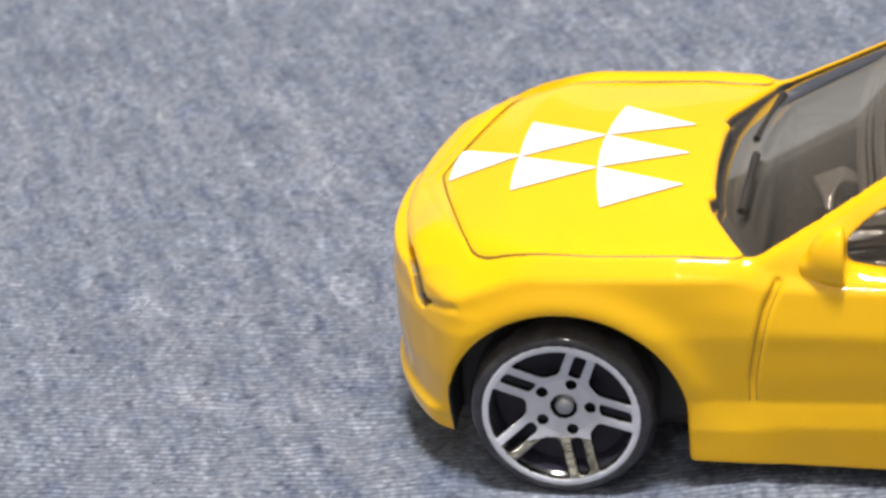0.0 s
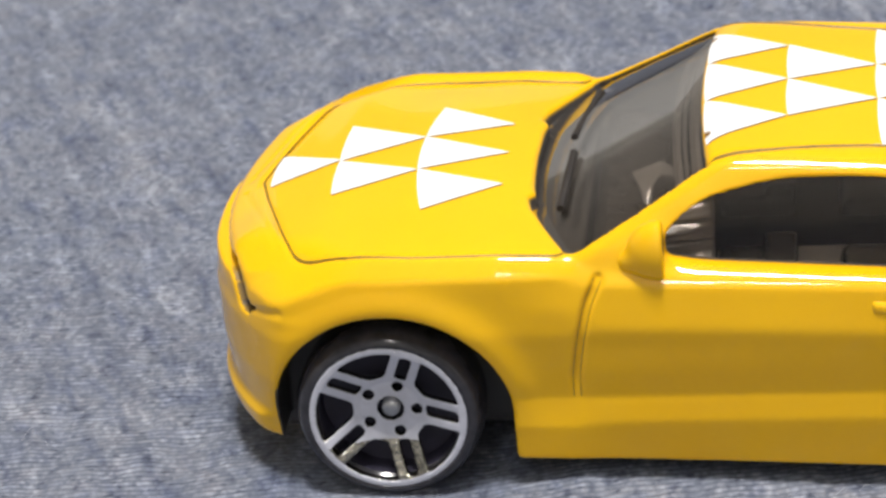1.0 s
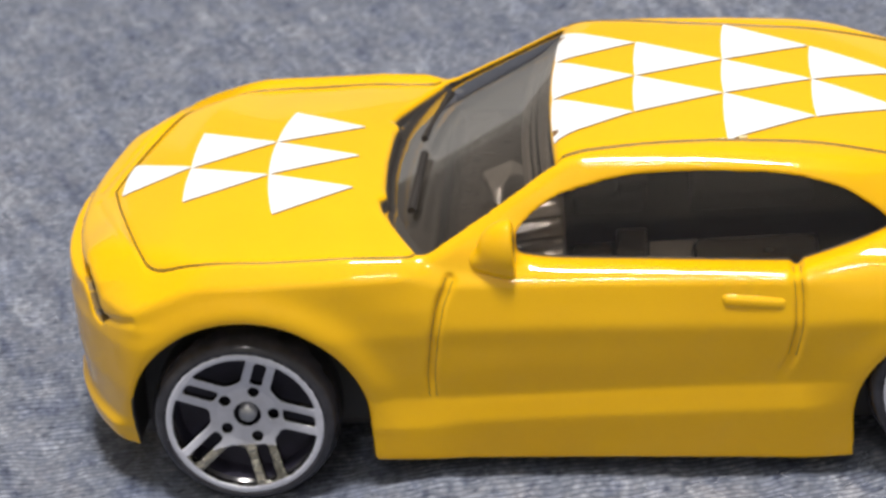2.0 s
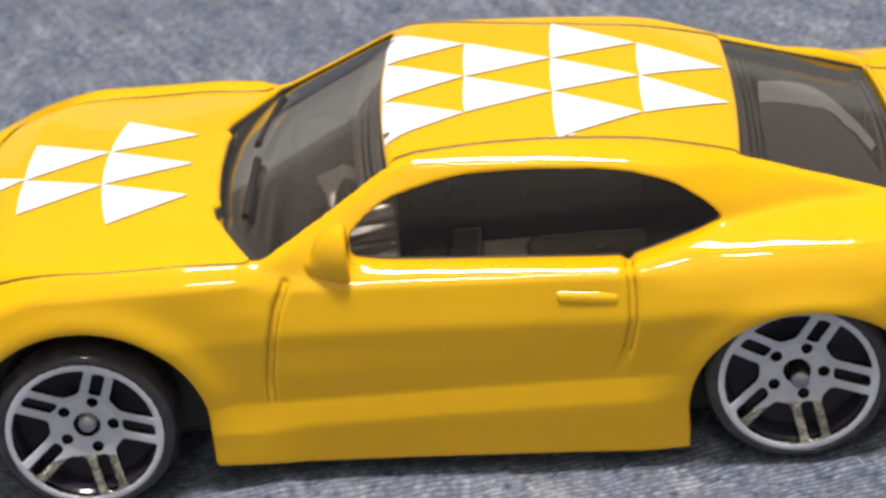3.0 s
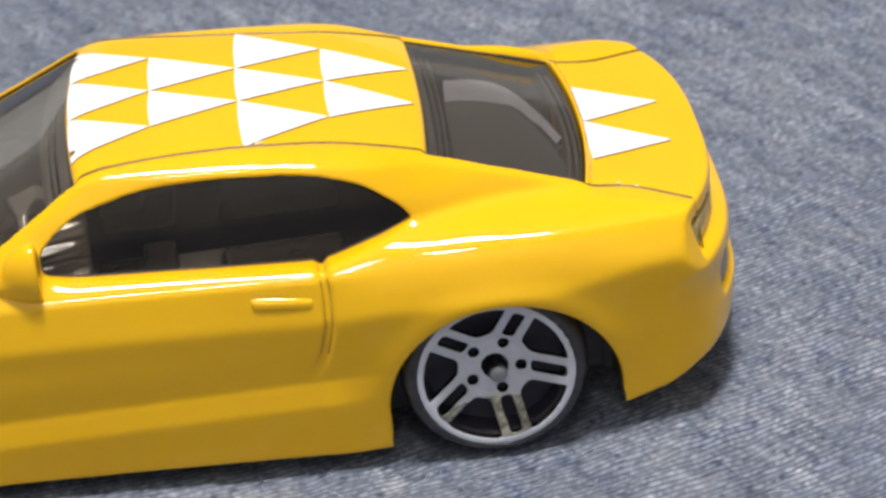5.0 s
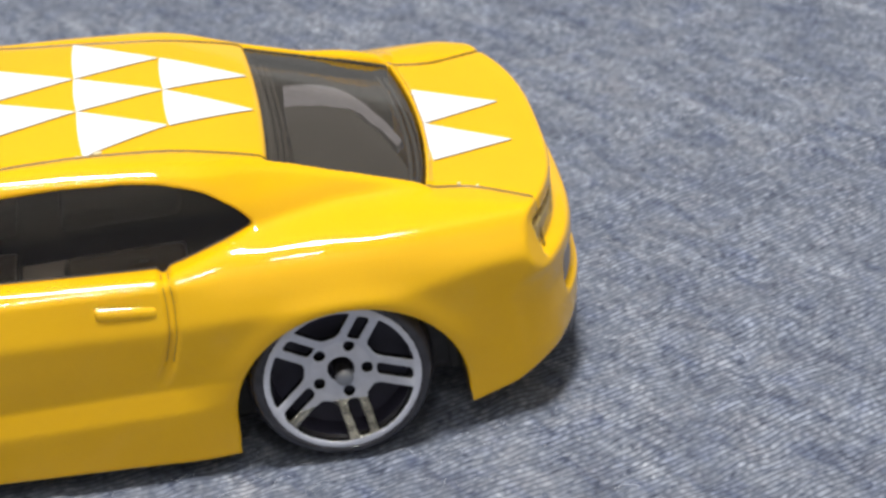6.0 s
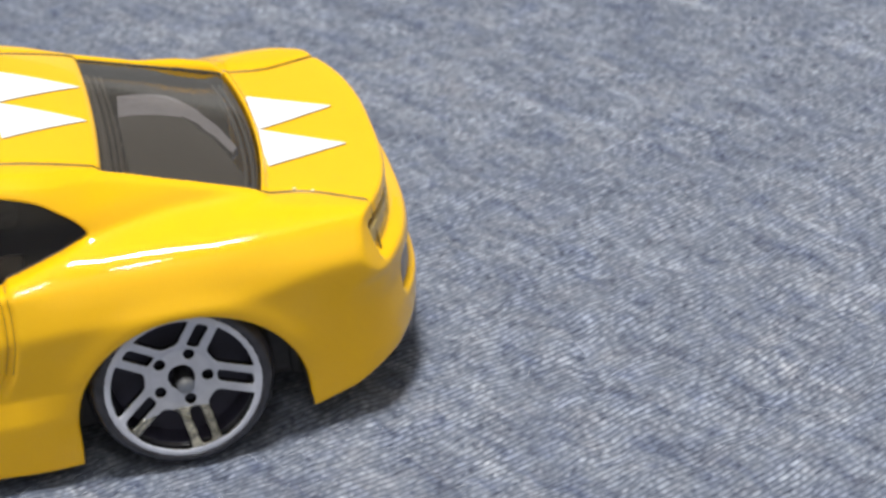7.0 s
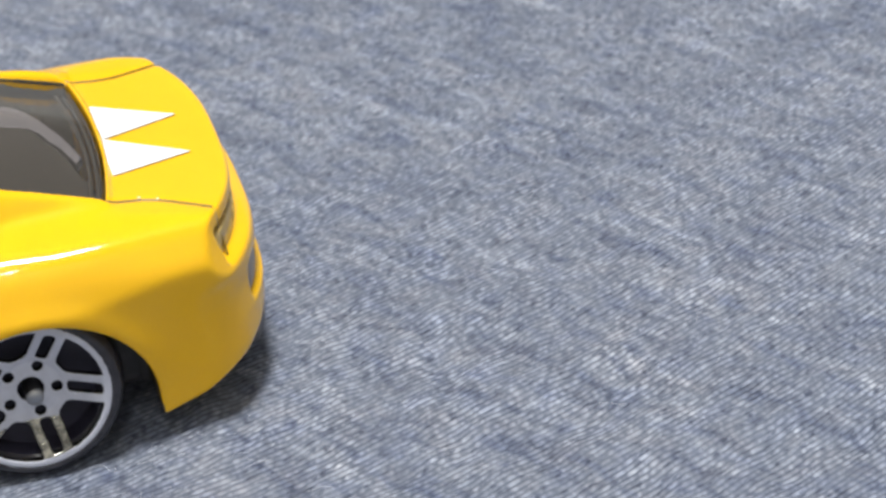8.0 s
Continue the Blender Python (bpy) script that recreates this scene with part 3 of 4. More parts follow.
cn = body_n[body_q].mean(1)


def inside_outline(px, py, pts):
    return outline(px, py, pts) < 0


ay = np.abs(cen[:, 1])
is_hood = inside_outline(cen[:, 0], ay, HOOD_LINE + [(-10.6, -2)]) & (cen[:, 2] > 12.8) & (cen[:, 0] < -10.6) & (cn[:, 2] > 0.2)
is_trunk = inside_outline(cen[:, 0], ay, TRUNK_LINE + [(40, 12.3), (40, -2), (29.2, -2)]) & (cen[:, 2] > 12.9) & (cn[:, 2] > 0.2)
is_door = inside_outline(cen[:, 0], cen[:, 2], DOOR_FRONT + [(11.2, 7.0)] + DOOR_REAR[::-1]) & (ay > 12.4) & (cen[:, 2] > 6.9)
is_roof = inside_outline(cen[:, 0], ay, ROOF_LINE + [(20.2, -2), (-2.4, -2), (-2.4, 10.2)]) & (cen[:, 2] > 18.6) & (cn[:, 2] > 0.2)


def eased(v, q, rounds=3):
    """Even out the small steps of the grid."""
    a = np.concatenate([q[:, 0], q[:, 1], q[:, 2], q[:, 3]])
    b = np.concatenate([q[:, 1], q[:, 2], q[:, 3], q[:, 0]])
    n = np.bincount(a, minlength=len(v)) + np.bincount(b, minlength=len(v))
    for k in (0.5, -0.52) * rounds:
        m = np.stack([np.bincount(a, v[b, i], len(v)) + np.bincount(b, v[a, i], len(v)) for i in range(3)], 1)
        v = v + k * (m / np.maximum(n, 1)[:, None] - v)
    return v


def at_field(f, p):
    f = np.broadcast_to(f, (len(GX), len(GY), len(GZ)))
    g = np.stack([(p[:, 0] - GX[0]) / H, np.maximum(np.abs(p[:, 1]) / H - 0.5, 0), (p[:, 2] - GZ[0]) / H], 1)
    i = np.clip(g.astype(int), 0, np.array(f.shape) - 2)
    w, out = g - i, 0.0
    for k in range(8):
        o = np.array([k >> 2 & 1, k >> 1 & 1, k & 1])
        out = out + np.prod(np.where(o, w, 1 - w), 1) * f[tuple((i + o).T)]
    return out


def bare_shade_mask(p, n):
    """Above zero where enamel turns black: bare plastic, painted shade in arches and slot."""
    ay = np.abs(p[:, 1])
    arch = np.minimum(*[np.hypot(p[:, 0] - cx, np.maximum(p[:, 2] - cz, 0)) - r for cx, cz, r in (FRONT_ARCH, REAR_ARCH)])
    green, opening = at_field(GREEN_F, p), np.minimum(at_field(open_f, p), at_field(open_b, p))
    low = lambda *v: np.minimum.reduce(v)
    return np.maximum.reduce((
        # wheel arches: their inner shade painted black
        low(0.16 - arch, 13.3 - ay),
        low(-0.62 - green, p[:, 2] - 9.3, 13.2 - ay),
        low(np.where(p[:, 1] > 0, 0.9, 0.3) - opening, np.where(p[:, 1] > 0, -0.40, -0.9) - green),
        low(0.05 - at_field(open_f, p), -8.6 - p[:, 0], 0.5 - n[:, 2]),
        # nose slot: its shadow put into the colour
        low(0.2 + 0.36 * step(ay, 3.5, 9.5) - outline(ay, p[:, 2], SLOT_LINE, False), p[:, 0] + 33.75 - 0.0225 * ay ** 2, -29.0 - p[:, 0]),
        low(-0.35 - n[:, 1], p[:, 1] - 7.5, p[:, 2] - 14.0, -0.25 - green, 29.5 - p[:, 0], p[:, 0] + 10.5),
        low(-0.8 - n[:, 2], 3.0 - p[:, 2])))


bare_and_shade = bare_shade_mask(body_v, body_n)


def shell(name, keep, parent, label=""):
    v, q, n = pick(body_v, body_q, np.concatenate([body_n, bare_and_shade[:, None]], 1), keep)
    ob = mesh_object(name, v * MM, q, YELLOW, parent, label, n[:, :3])
    ob.data.attributes.new("bare_and_shade", "FLOAT", "POINT").data.foreach_set("value", np.ascontiguousarray(n[:, 3], np.float32))
    return ob


body_v = eased(body_v, body_q, 6)
# this casting is not quite even: the far fender and haunch stand a little higher, the far corner of the nose further back
far_side = (body_v[:, 1] > 0) * step(body_v[:, 2], 13.2, 15.0) * step(outline(body_v[:, 0], np.abs(body_v[:, 1]), HOOD_LINE + [(-10.6, -2)]), 0.15, 0.7)
body_v[:, 2] += far_side * (0.42 * step(-body_v[:, 0], 8.5, 12.0) * (1 - step(-body_v[:, 0], 24.0, 29.0)) + 0.6 * np.exp(-((body_v[:, 0] + 27.0) / 2.2) ** 2))
body_v[:, 2] += (body_v[:, 1] > 9.5) * 0.42 * step(outline(body_v[:, 0], np.abs(body_v[:, 1]), TRUNK_LINE + [(40, 12.3), (40, -2), (29.2, -2)]), 0.15, 0.8) * step(body_v[:, 2], 13.0, 15.0) * step(body_v[:, 0], 23.0, 27.0) * (1 - step(body_v[:, 0], 32.5, 36.0))
body_v[:, 0] += (body_v[:, 1] > 0) * 0.0062 * body_v[:, 1] ** 2 * step(-body_v[:, 0], 27.5, 31.0)
# the sharp window edges take a little more smoothing
rim = (np.abs(np.minimum(at_field(open_f, body_v), at_field(open_b, body_v))) < 0.7) & (at_field(GREEN_F, body_v) > -0.9)
ends = np.concatenate([body_q[:, [0, 1]], body_q[:, [1, 2]], body_q[:, [2, 3]], body_q[:, [3, 0]]])
ends = np.concatenate([ends, ends[:, ::-1]])
count = np.maximum(np.bincount(ends[:, 0], minlength=len(body_v)), 1)[:, None]
for _ in range(7):
    mean = np.stack([np.bincount(ends[:, 0], body_v[ends[:, 1], i], len(body_v)) for i in range(3)], 1) / count
    body_v = np.where(rim[:, None], 0.5 * (body_v + mean), body_v)
taken = is_hood | is_trunk | is_door | is_roof
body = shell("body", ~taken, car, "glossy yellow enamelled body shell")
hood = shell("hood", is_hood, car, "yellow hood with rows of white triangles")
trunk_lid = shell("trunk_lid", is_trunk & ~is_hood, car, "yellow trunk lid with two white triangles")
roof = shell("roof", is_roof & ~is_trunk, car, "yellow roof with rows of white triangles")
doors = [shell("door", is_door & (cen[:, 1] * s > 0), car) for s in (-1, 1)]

# smoked windows, seen through their openings
gc = glass_v[glass_q].mean(1)
gy = np.abs(gc[:, 1])
for name, keep in (("windshield", (gc[:, 0] < -1.6) & ((gy < 10.4) | (gc[:, 0] < -6.5) | ((gc[:, 1] > 0) & (gy < 12.0)))), ("rear_window", (gc[:, 0] > 19.4) & (gy < 10.5))):
    v, q, n = pick(glass_v, glass_q, glass_n, keep)
    mesh_object(name, v * MM, q, SHIELD_GLASS if name == "windshield" else GLASS, car, "smoked translucent plastic", n)
pc = pane_v[pane_q].mean(1)
for side in (-1, 1):
    v, q, n = pick(pane_v, pane_q, pane_n, (pc[:, 1] * side > 0) & (pc[:, 0] > -4.8) & (pc[:, 0] < 19.4))
    mesh_object("side_window", v * MM, q, SIDE_GLASS, car, "smoked translucent plastic", n)


def chassis():
    bm = bmesh.new()
    box(bm, (-30.0, -8.4, 2.0), (36.6, 8.4, 9.2), 0.5)
    box(bm, (-13.6, -13.2, 2.6), (14.6, 13.2, 9.0), 0.3)
    return part("chassis", bm, BASE, car, "black plastic base")


chassis()


# ---- wheels ----
def rim_field(h):
    n = int(10.6 / h)
    g = (np.arange(n) - (n - 1) / 2).astype(np.float32) * h
    d = np.arange(-0.6, 3.2, h, dtype=np.float32)
    x, z = g[:, None], g[None, :]
    r = np.hypot(x, z)
    flat = np.maximum(4.52 - r, r - 4.97)
    hub = r - 2.35
    for k in range(5):
        t = radians(72 * k)
        u, v = x * math.cos(t) + z * math.sin(t), -x * math.sin(t) + z * math.cos(t)
        arm = np.maximum(np.abs(v) - 0.98, np.maximum(1.0 - u, u - 4.7))
        slot = smax(np.abs(v) - 0.36, np.abs(u - 3.33) - 1.05, 0.25)
        hub = smin(hub, arm, 0.35)
        hub = np.maximum(hub, -slot)
        hub = np.maximum(hub, 0.34 - np.hypot(u - 1.66, v))
    flat = np.minimum(flat, hub)
    flat = np.maximum(flat, 0.82 - r)
    dish = 1.25 * (1 - np.clip((r - 1.9) / 2.6, 0, 1)) ** 1.0
    y = d[None, None, :]
    f = smax(flat[:, :, None], np.abs(y - dish[:, :, None] - 0.30) - 0.30, 0.10)
    return f, (g[0], g[0], d[0])


def wheel(name, hub, turn, pin, label):
    """tyre, spoked rim and axle end; the outer face looks towards -y."""
    ob = tagged(new(name), label)
    ob.parent = car
    ob.matrix_basis = pose(hub[0] * MM, -WHEEL_Y * MM, hub[1] * MM)
    prof = [(3.6, 4.2), (5.3, 4.2), (5.7, 4.0), (5.86, 3.5), (5.95, 2.4), (5.95, 1.6), (5.9, 1.15), (5.79, 0.75), (5.62, 0.40), (5.40, 0.15), (5.15, 0.02), (5.0, 0.03), (4.93, 0.3), (4.5, 0.9)]
    part("tyre", lathe(prof, 120), TYRE, ob, "glossy black plastic tyre", True)
    part("barrel", lathe([(4.5, 0.9), (4.4, 2.4), (0.5, 2.6)], 60), BARREL, ob, "navy black inside of the wheel")
    # the print is missing on the lower arms, where the plating shows
    low = RIM_C[:, 0] * math.sin(turn) + RIM_C[:, 2] * math.cos(turn)
    slot = np.where((low < -2.1) & (np.hypot(RIM_C[:, 0], RIM_C[:, 2]) < 4.5), 1, RIM_SLOT)
    mesh_object("rim", RIM_V @ np.array([[math.cos(turn), 0, math.sin(turn)], [0, 1, 0], [-math.sin(turn), 0, math.cos(turn)]]) * MM, RIM_Q, [RIM_FACE, CHROME], ob, "five-spoke rim with grey printed face and chrome edges",
                RIM_N @ np.array([[math.cos(turn), 0, math.sin(turn)], [0, 1, 0], [-math.sin(turn), 0, math.cos(turn)]]), slot)
    bm = lathe([(0.0, 0.72), (0.42, 0.74), (0.54, 0.84), (0.57, 1.0), (0.57, 5.0)], 24)
    bmesh.ops.translate(bm, verts=bm.verts, vec=(pin[0] * MM, 0, pin[1] * MM))
    part("axle", bm, STEEL, ob, "dull steel axle end", True)
    return ob


rim_f, rim_o = rim_field(0.09)
rv, RIM_Q, rn = nets(rim_f, rim_o, 0.09)
# grid axes were (x, z, y): put the depth second
RIM_V, RIM_N = rv[:, [0, 2, 1]], rn[:, [0, 2, 1]]
RIM_Q = RIM_Q[:, ::-1]
RIM_SLOT = np.where(RIM_N[RIM_Q].mean(1)[:, 1] < -0.6, 0, 1)
RIM_C = RIM_V[RIM_Q].mean(1)
wheel("front_wheel", HUB_F, radians(70.4), (0.1, 0.25), "black toy wheel with grey five-spoke rim")
wheel("rear_wheel", HUB_R, radians(65.8), (0.15, -0.45), "black toy wheel with grey five-spoke rim")
for name, hub in (("front_wheel", HUB_F), ("rear_wheel", HUB_R)):
    far = wheel(name, hub, radians(70.4), (0.1, 0.2), "black toy wheel with grey five-spoke rim")
    far.matrix_basis = pose(hub[0] * MM, WHEEL_Y * MM, hub[1] * MM, 0, 0, 180)


# ---- printed triangles ----
def print_patch(name, corners, mat, parent, lift, label="", n=14):
    """A thin print that follows the panel: base edge a-b, tip c."""
    a, b, c = [np.array(p, float) for p in corners]
    verts, faces, index = [], [], {}
    for i in range(n + 1):
        for j in range(n + 1 - i):
            u, w = i / n, j / n
            p = a + (c - a) * u + (b - a) * w
            p[0] -= 0.22 * 4 * w * (1 - u - w) * 0.5
            index[i, j] = len(verts)
            verts.append((p[0] * MM, p[1] * MM, (height(p[0], p[1]) + lift) * MM))
    for i in range(n):
        for j in range(n - i):
            faces.append((index[i, j], index[i + 1, j], index[i, j + 1]))
            if j < n - i - 1:
                faces.append((index[i + 1, j], index[i + 1, j + 1], index[i, j + 1]))
    return mesh_object(name, verts, faces, mat, parent, label)


def triangle(base_x, bow, y0, y1, tip, parent):
    ends = [(base_x + bow * y0 * y0, y0), (base_x + bow * y1 * y1, y1), tip]
    ob = print_patch("triangle_print", ends, WHITE, parent, 0.055, "white printed triangle")
    print_patch("print_edge", [(x + 0.03, y - 0.12) for x, y in ends], BROWN, ob, 0.03, "brown misprinted edge")
    return ob


for base_x, bow, tip_x, edges, tips in (
        (-30.5, 0.01, -25.9, (-1.4, 3.1), (0.1,)),
        (-26.0, 0.005, -20.6, (-4.9, -0.1, 5.3), (-2.4, 2.4)),
        (-20.68, 0.0145, -14.95, (-7.6, -2.38, 2.4, 7.4), (-4.45, 0, 4.4))):
    for (y0, y1), ty in zip(zip(edges, edges[1:]), tips):
        triangle(base_x, bow, y0, y1, (tip_x, ty), hood)
for base_x, bow, tip_x, edges, tips in (
        (-2.15, 0.004, 2.97, (-8.4, -2.95, 2.7, 7.9), (-5.3, 0, 5.3)),
        (3.0, 0.001, 8.5, (-5.3, -0.05, 5.4), (-2.57, 2.57)),
        (8.52, 0.002, 14.05, (-8.9, -2.57, 2.55, 8.55), (-5.35, 0, 5.3)),
        (14.08, 0.002, 19.55, (-5.4, 0, 5.3), (-2.5, 2.9))):
    for (y0, y1), ty in zip(zip(edges, edges[1:]), tips):
        triangle(base_x, bow, y0, y1, (tip_x, ty), roof)
for y0, y1, ty in ((-5.95, -0.35, -3.2), (-0.35, 5.1, 2.8)):
    triangle(30.35, -0.004, y0, y1, (35.6, ty), trunk_lid)


# ---- small parts of the car ----
def blob(name, lo, hi, h, field, mat, parent, label=""):
    """A rounded solid from a distance field over the box lo..hi, in mm."""
    gx, gy, gz = [np.arange(a - 2 * h, b + 2.5 * h, h, dtype=np.float32) for a, b in zip(lo, hi)]
    f = field(gx[:, None, None], gy[None, :, None], gz[None, None, :])
    v, q, n = nets(np.broadcast_to(f, (len(gx), len(gy), len(gz))).astype(np.float32), (gx[0], gy[0], gz[0]), h)
    return mesh_object(name, v * MM, q, mat, parent, label, n)


def round_box(x, y, z, c, half, r):
    qx, qy, qz = np.abs(x - c[0]) - half[0] + r, np.abs(y - c[1]) - half[1] + r, np.abs(z - c[2]) - half[2] + r
    out = np.sqrt(np.maximum(qx, 0) ** 2 + np.maximum(qy, 0) ** 2 + np.maximum(qz, 0) ** 2)
    return out + np.minimum(np.maximum(qx, np.maximum(qy, qz)), 0) - r


def mirror_field(x, y, z):
    y = np.abs(y)
    head = (np.sqrt(((x + 4.7) / 2.0) ** 2 + ((y - 13.35) / 1.25) ** 2 + ((z - 16.75) / 1.95) ** 2) - 1) * 1.4
    head = smax(head, x + 4.45, 0.3)
    foot = round_box(x, y, z, (-6.3, 12.9, 15.9), (0.9, 0.7, 0.5), 0.4)
    return smin(head, foot, 0.9)


blob("mirror", (-8.0, -15.4, 14.4), (-4.0, -11.9, 19.0), 0.12, mirror_field, YELLOW, car, "yellow moulded door mirror")

for door, side in zip(doors, (-1, 1)):
    blob("handle", (7.6, side * 14.3 - 0.9, 11.7), (11.9, side * 14.3 + 0.9, 13.7), 0.1,
         lambda x, y, z: smax(round_box(x, np.abs(y) - 0.025 * (x - 9.7), z + 0.10 * (x - 9.75), (9.75, 14.0, 12.85), (1.95, 0.46, 0.48), 0.34),
                              0.66 * (np.abs(y) - 0.025 * (x - 9.7) - 14.2) + 0.75 * (z + 0.10 * (x - 9.75) - 12.85) - 0.33, 0.15), YELLOW, door, "yellow moulded door handle")


# black valance under the tail
blob("valance", (34.0, -10.8, 3.4), (40.6, 10.8, 7.2), 0.2, lambda x, y, z: np.maximum(np.maximum(x - (38.85 - 0.05 * np.abs(z - 6) - 0.0021 * np.abs(y) ** 2.9), 34.5 - x), np.maximum(np.abs(y) - 9.6, np.abs(z - 5.4) - 1.7)), BASE, car, "black plastic rear valance")


def gap_line(points, side_on, offset, wide, parent, mat=GAP):
    """A thin dark line along a panel joint: paint tone plus painted groove shade."""
    pts = []
    for (ax, ab), (bx, bb) in zip(points, points[1:]):
        n = max(2, int(math.hypot(bx - ax, bb - ab) / 0.25))
        pts += [(ax + (bx - ax) * i / n, ab + (bb - ab) * i / n) for i in range(n)]
    p = np.array(pts + [points[-1]])
    for _ in range(6):
        p[1:-1] = (p[:-2] + 2 * p[1:-1] + p[2:]) / 4
    d = np.gradient(p, axis=0)
    d /= np.linalg.norm(d, axis=1, keepdims=True) + 1e-9
    nrm = np.stack([-d[:, 1], d[:, 0]], 1)
    p = p + nrm * offset
    rows = []
    for c, w in zip(p, nrm):
        row = []
        rise = 0.04 if side_on else 0.11
        for k, lift in ((-1, -0.02), (-0.6, rise), (0.6, rise), (1, -0.02)):
            q = c + w * wide * k
            row.append((q[0], side_depth(q[0], q[1]) + lift, q[1]) if side_on else (q[0], q[1], height(q[0], q[1]) + lift))
        rows.append(row)
    out = []
    for s in (-1, 1):
        v = [(x * MM, s * y * MM, z * MM) for row in rows for x, y, z in row]
        fcs = [(4 * i + j, 4 * i + j + 1, 4 * i + 5 + j, 4 * i + 4 + j) for i in range(len(rows) - 1) for j in range(3)]
        out.append(mesh_object("panel_gap", v, fcs, mat, parent[s > 0] if isinstance(parent, list) else parent, "dark line in the panel joint, groove shade in its colour"))
    return out


def side_depth(x, z):
    """Half-width of the car's flank at (x, z), in mm."""
    fx, fz = (x - GX[0]) / H, (z - GZ[0]) / H
    i, k = int(fx), int(fz)
    total = 0.0
    for di in (0, 1):
        for dk in (0, 1):
            col = body_f[i + di, :, k + dk]
            j = np.nonzero(col < 0)[0]
            j = j[-1] if len(j) else int(13.0 / H)
            total += (1 - abs(fx - i - di)) * (1 - abs(fz - k - dk)) * (GY[j] + H * np.clip(col[j] / min(col[j] - col[j + 1], -1e-6), 0, 1))
    return total


gap_line([p for p in HOOD_LINE if p[1] >= 0][:-1] + [(-31.15, 0.0)], False, 0.0, 0.075, hood)
gap_line(TRUNK_LINE, False, 0.0, 0.1, trunk_lid)
gap_line(ROOF_LINE, False, 0.0, 0.09, roof)
for line in (DOOR_FRONT, DOOR_REAR[:4]):
    for o in (-0.22, 0.22):
        gap_line(line, True, o, 0.045, doors, SEAM)


# tail and head lamps in their recesses
def lens(name, y0, y1, z0, z1, x, bow, mat, label):
    bm = bmesh.new()
    rows = []
    for i in range(13):
        y = y0 + (y1 - y0) * i / 12
        px = x - bow * abs(y) ** 2.9
        rows.append([bm.verts.new((a * MM, y * MM, z * MM)) for a, z in ((px - 0.8, z0), (px - 0.05, z0 + 0.05), (px, z0 + 0.25), (px, z1 - 0.25), (px - 0.05, z1 - 0.05), (px - 0.8, z1))])
    for p, q in zip(rows, rows[1:]):
        for k in range(5):
            bm.faces.new((p[k], q[k], q[k + 1], p[k + 1]))
        bm.faces.new((p[5], q[5], q[0], p[0]))
    bm.faces.new(rows[0])
    bm.faces.new(rows[-1][::-1])
    return part(name, bm, mat, car, label, True)


for side in (-1, 1):
    for a, b in ((4.2, 8.0), (8.5, 12.45)):
        lens("tail_light", side * a, side * b, 11.75, 13.45, 37.75, 0.0016, LENS, "dark smoky tail light")
    lens("reflector", side * 2.0, side * 9.3, 7.5, 9.5, 38.6, 0.0019, REFLECTOR, "dull grey rear insert")


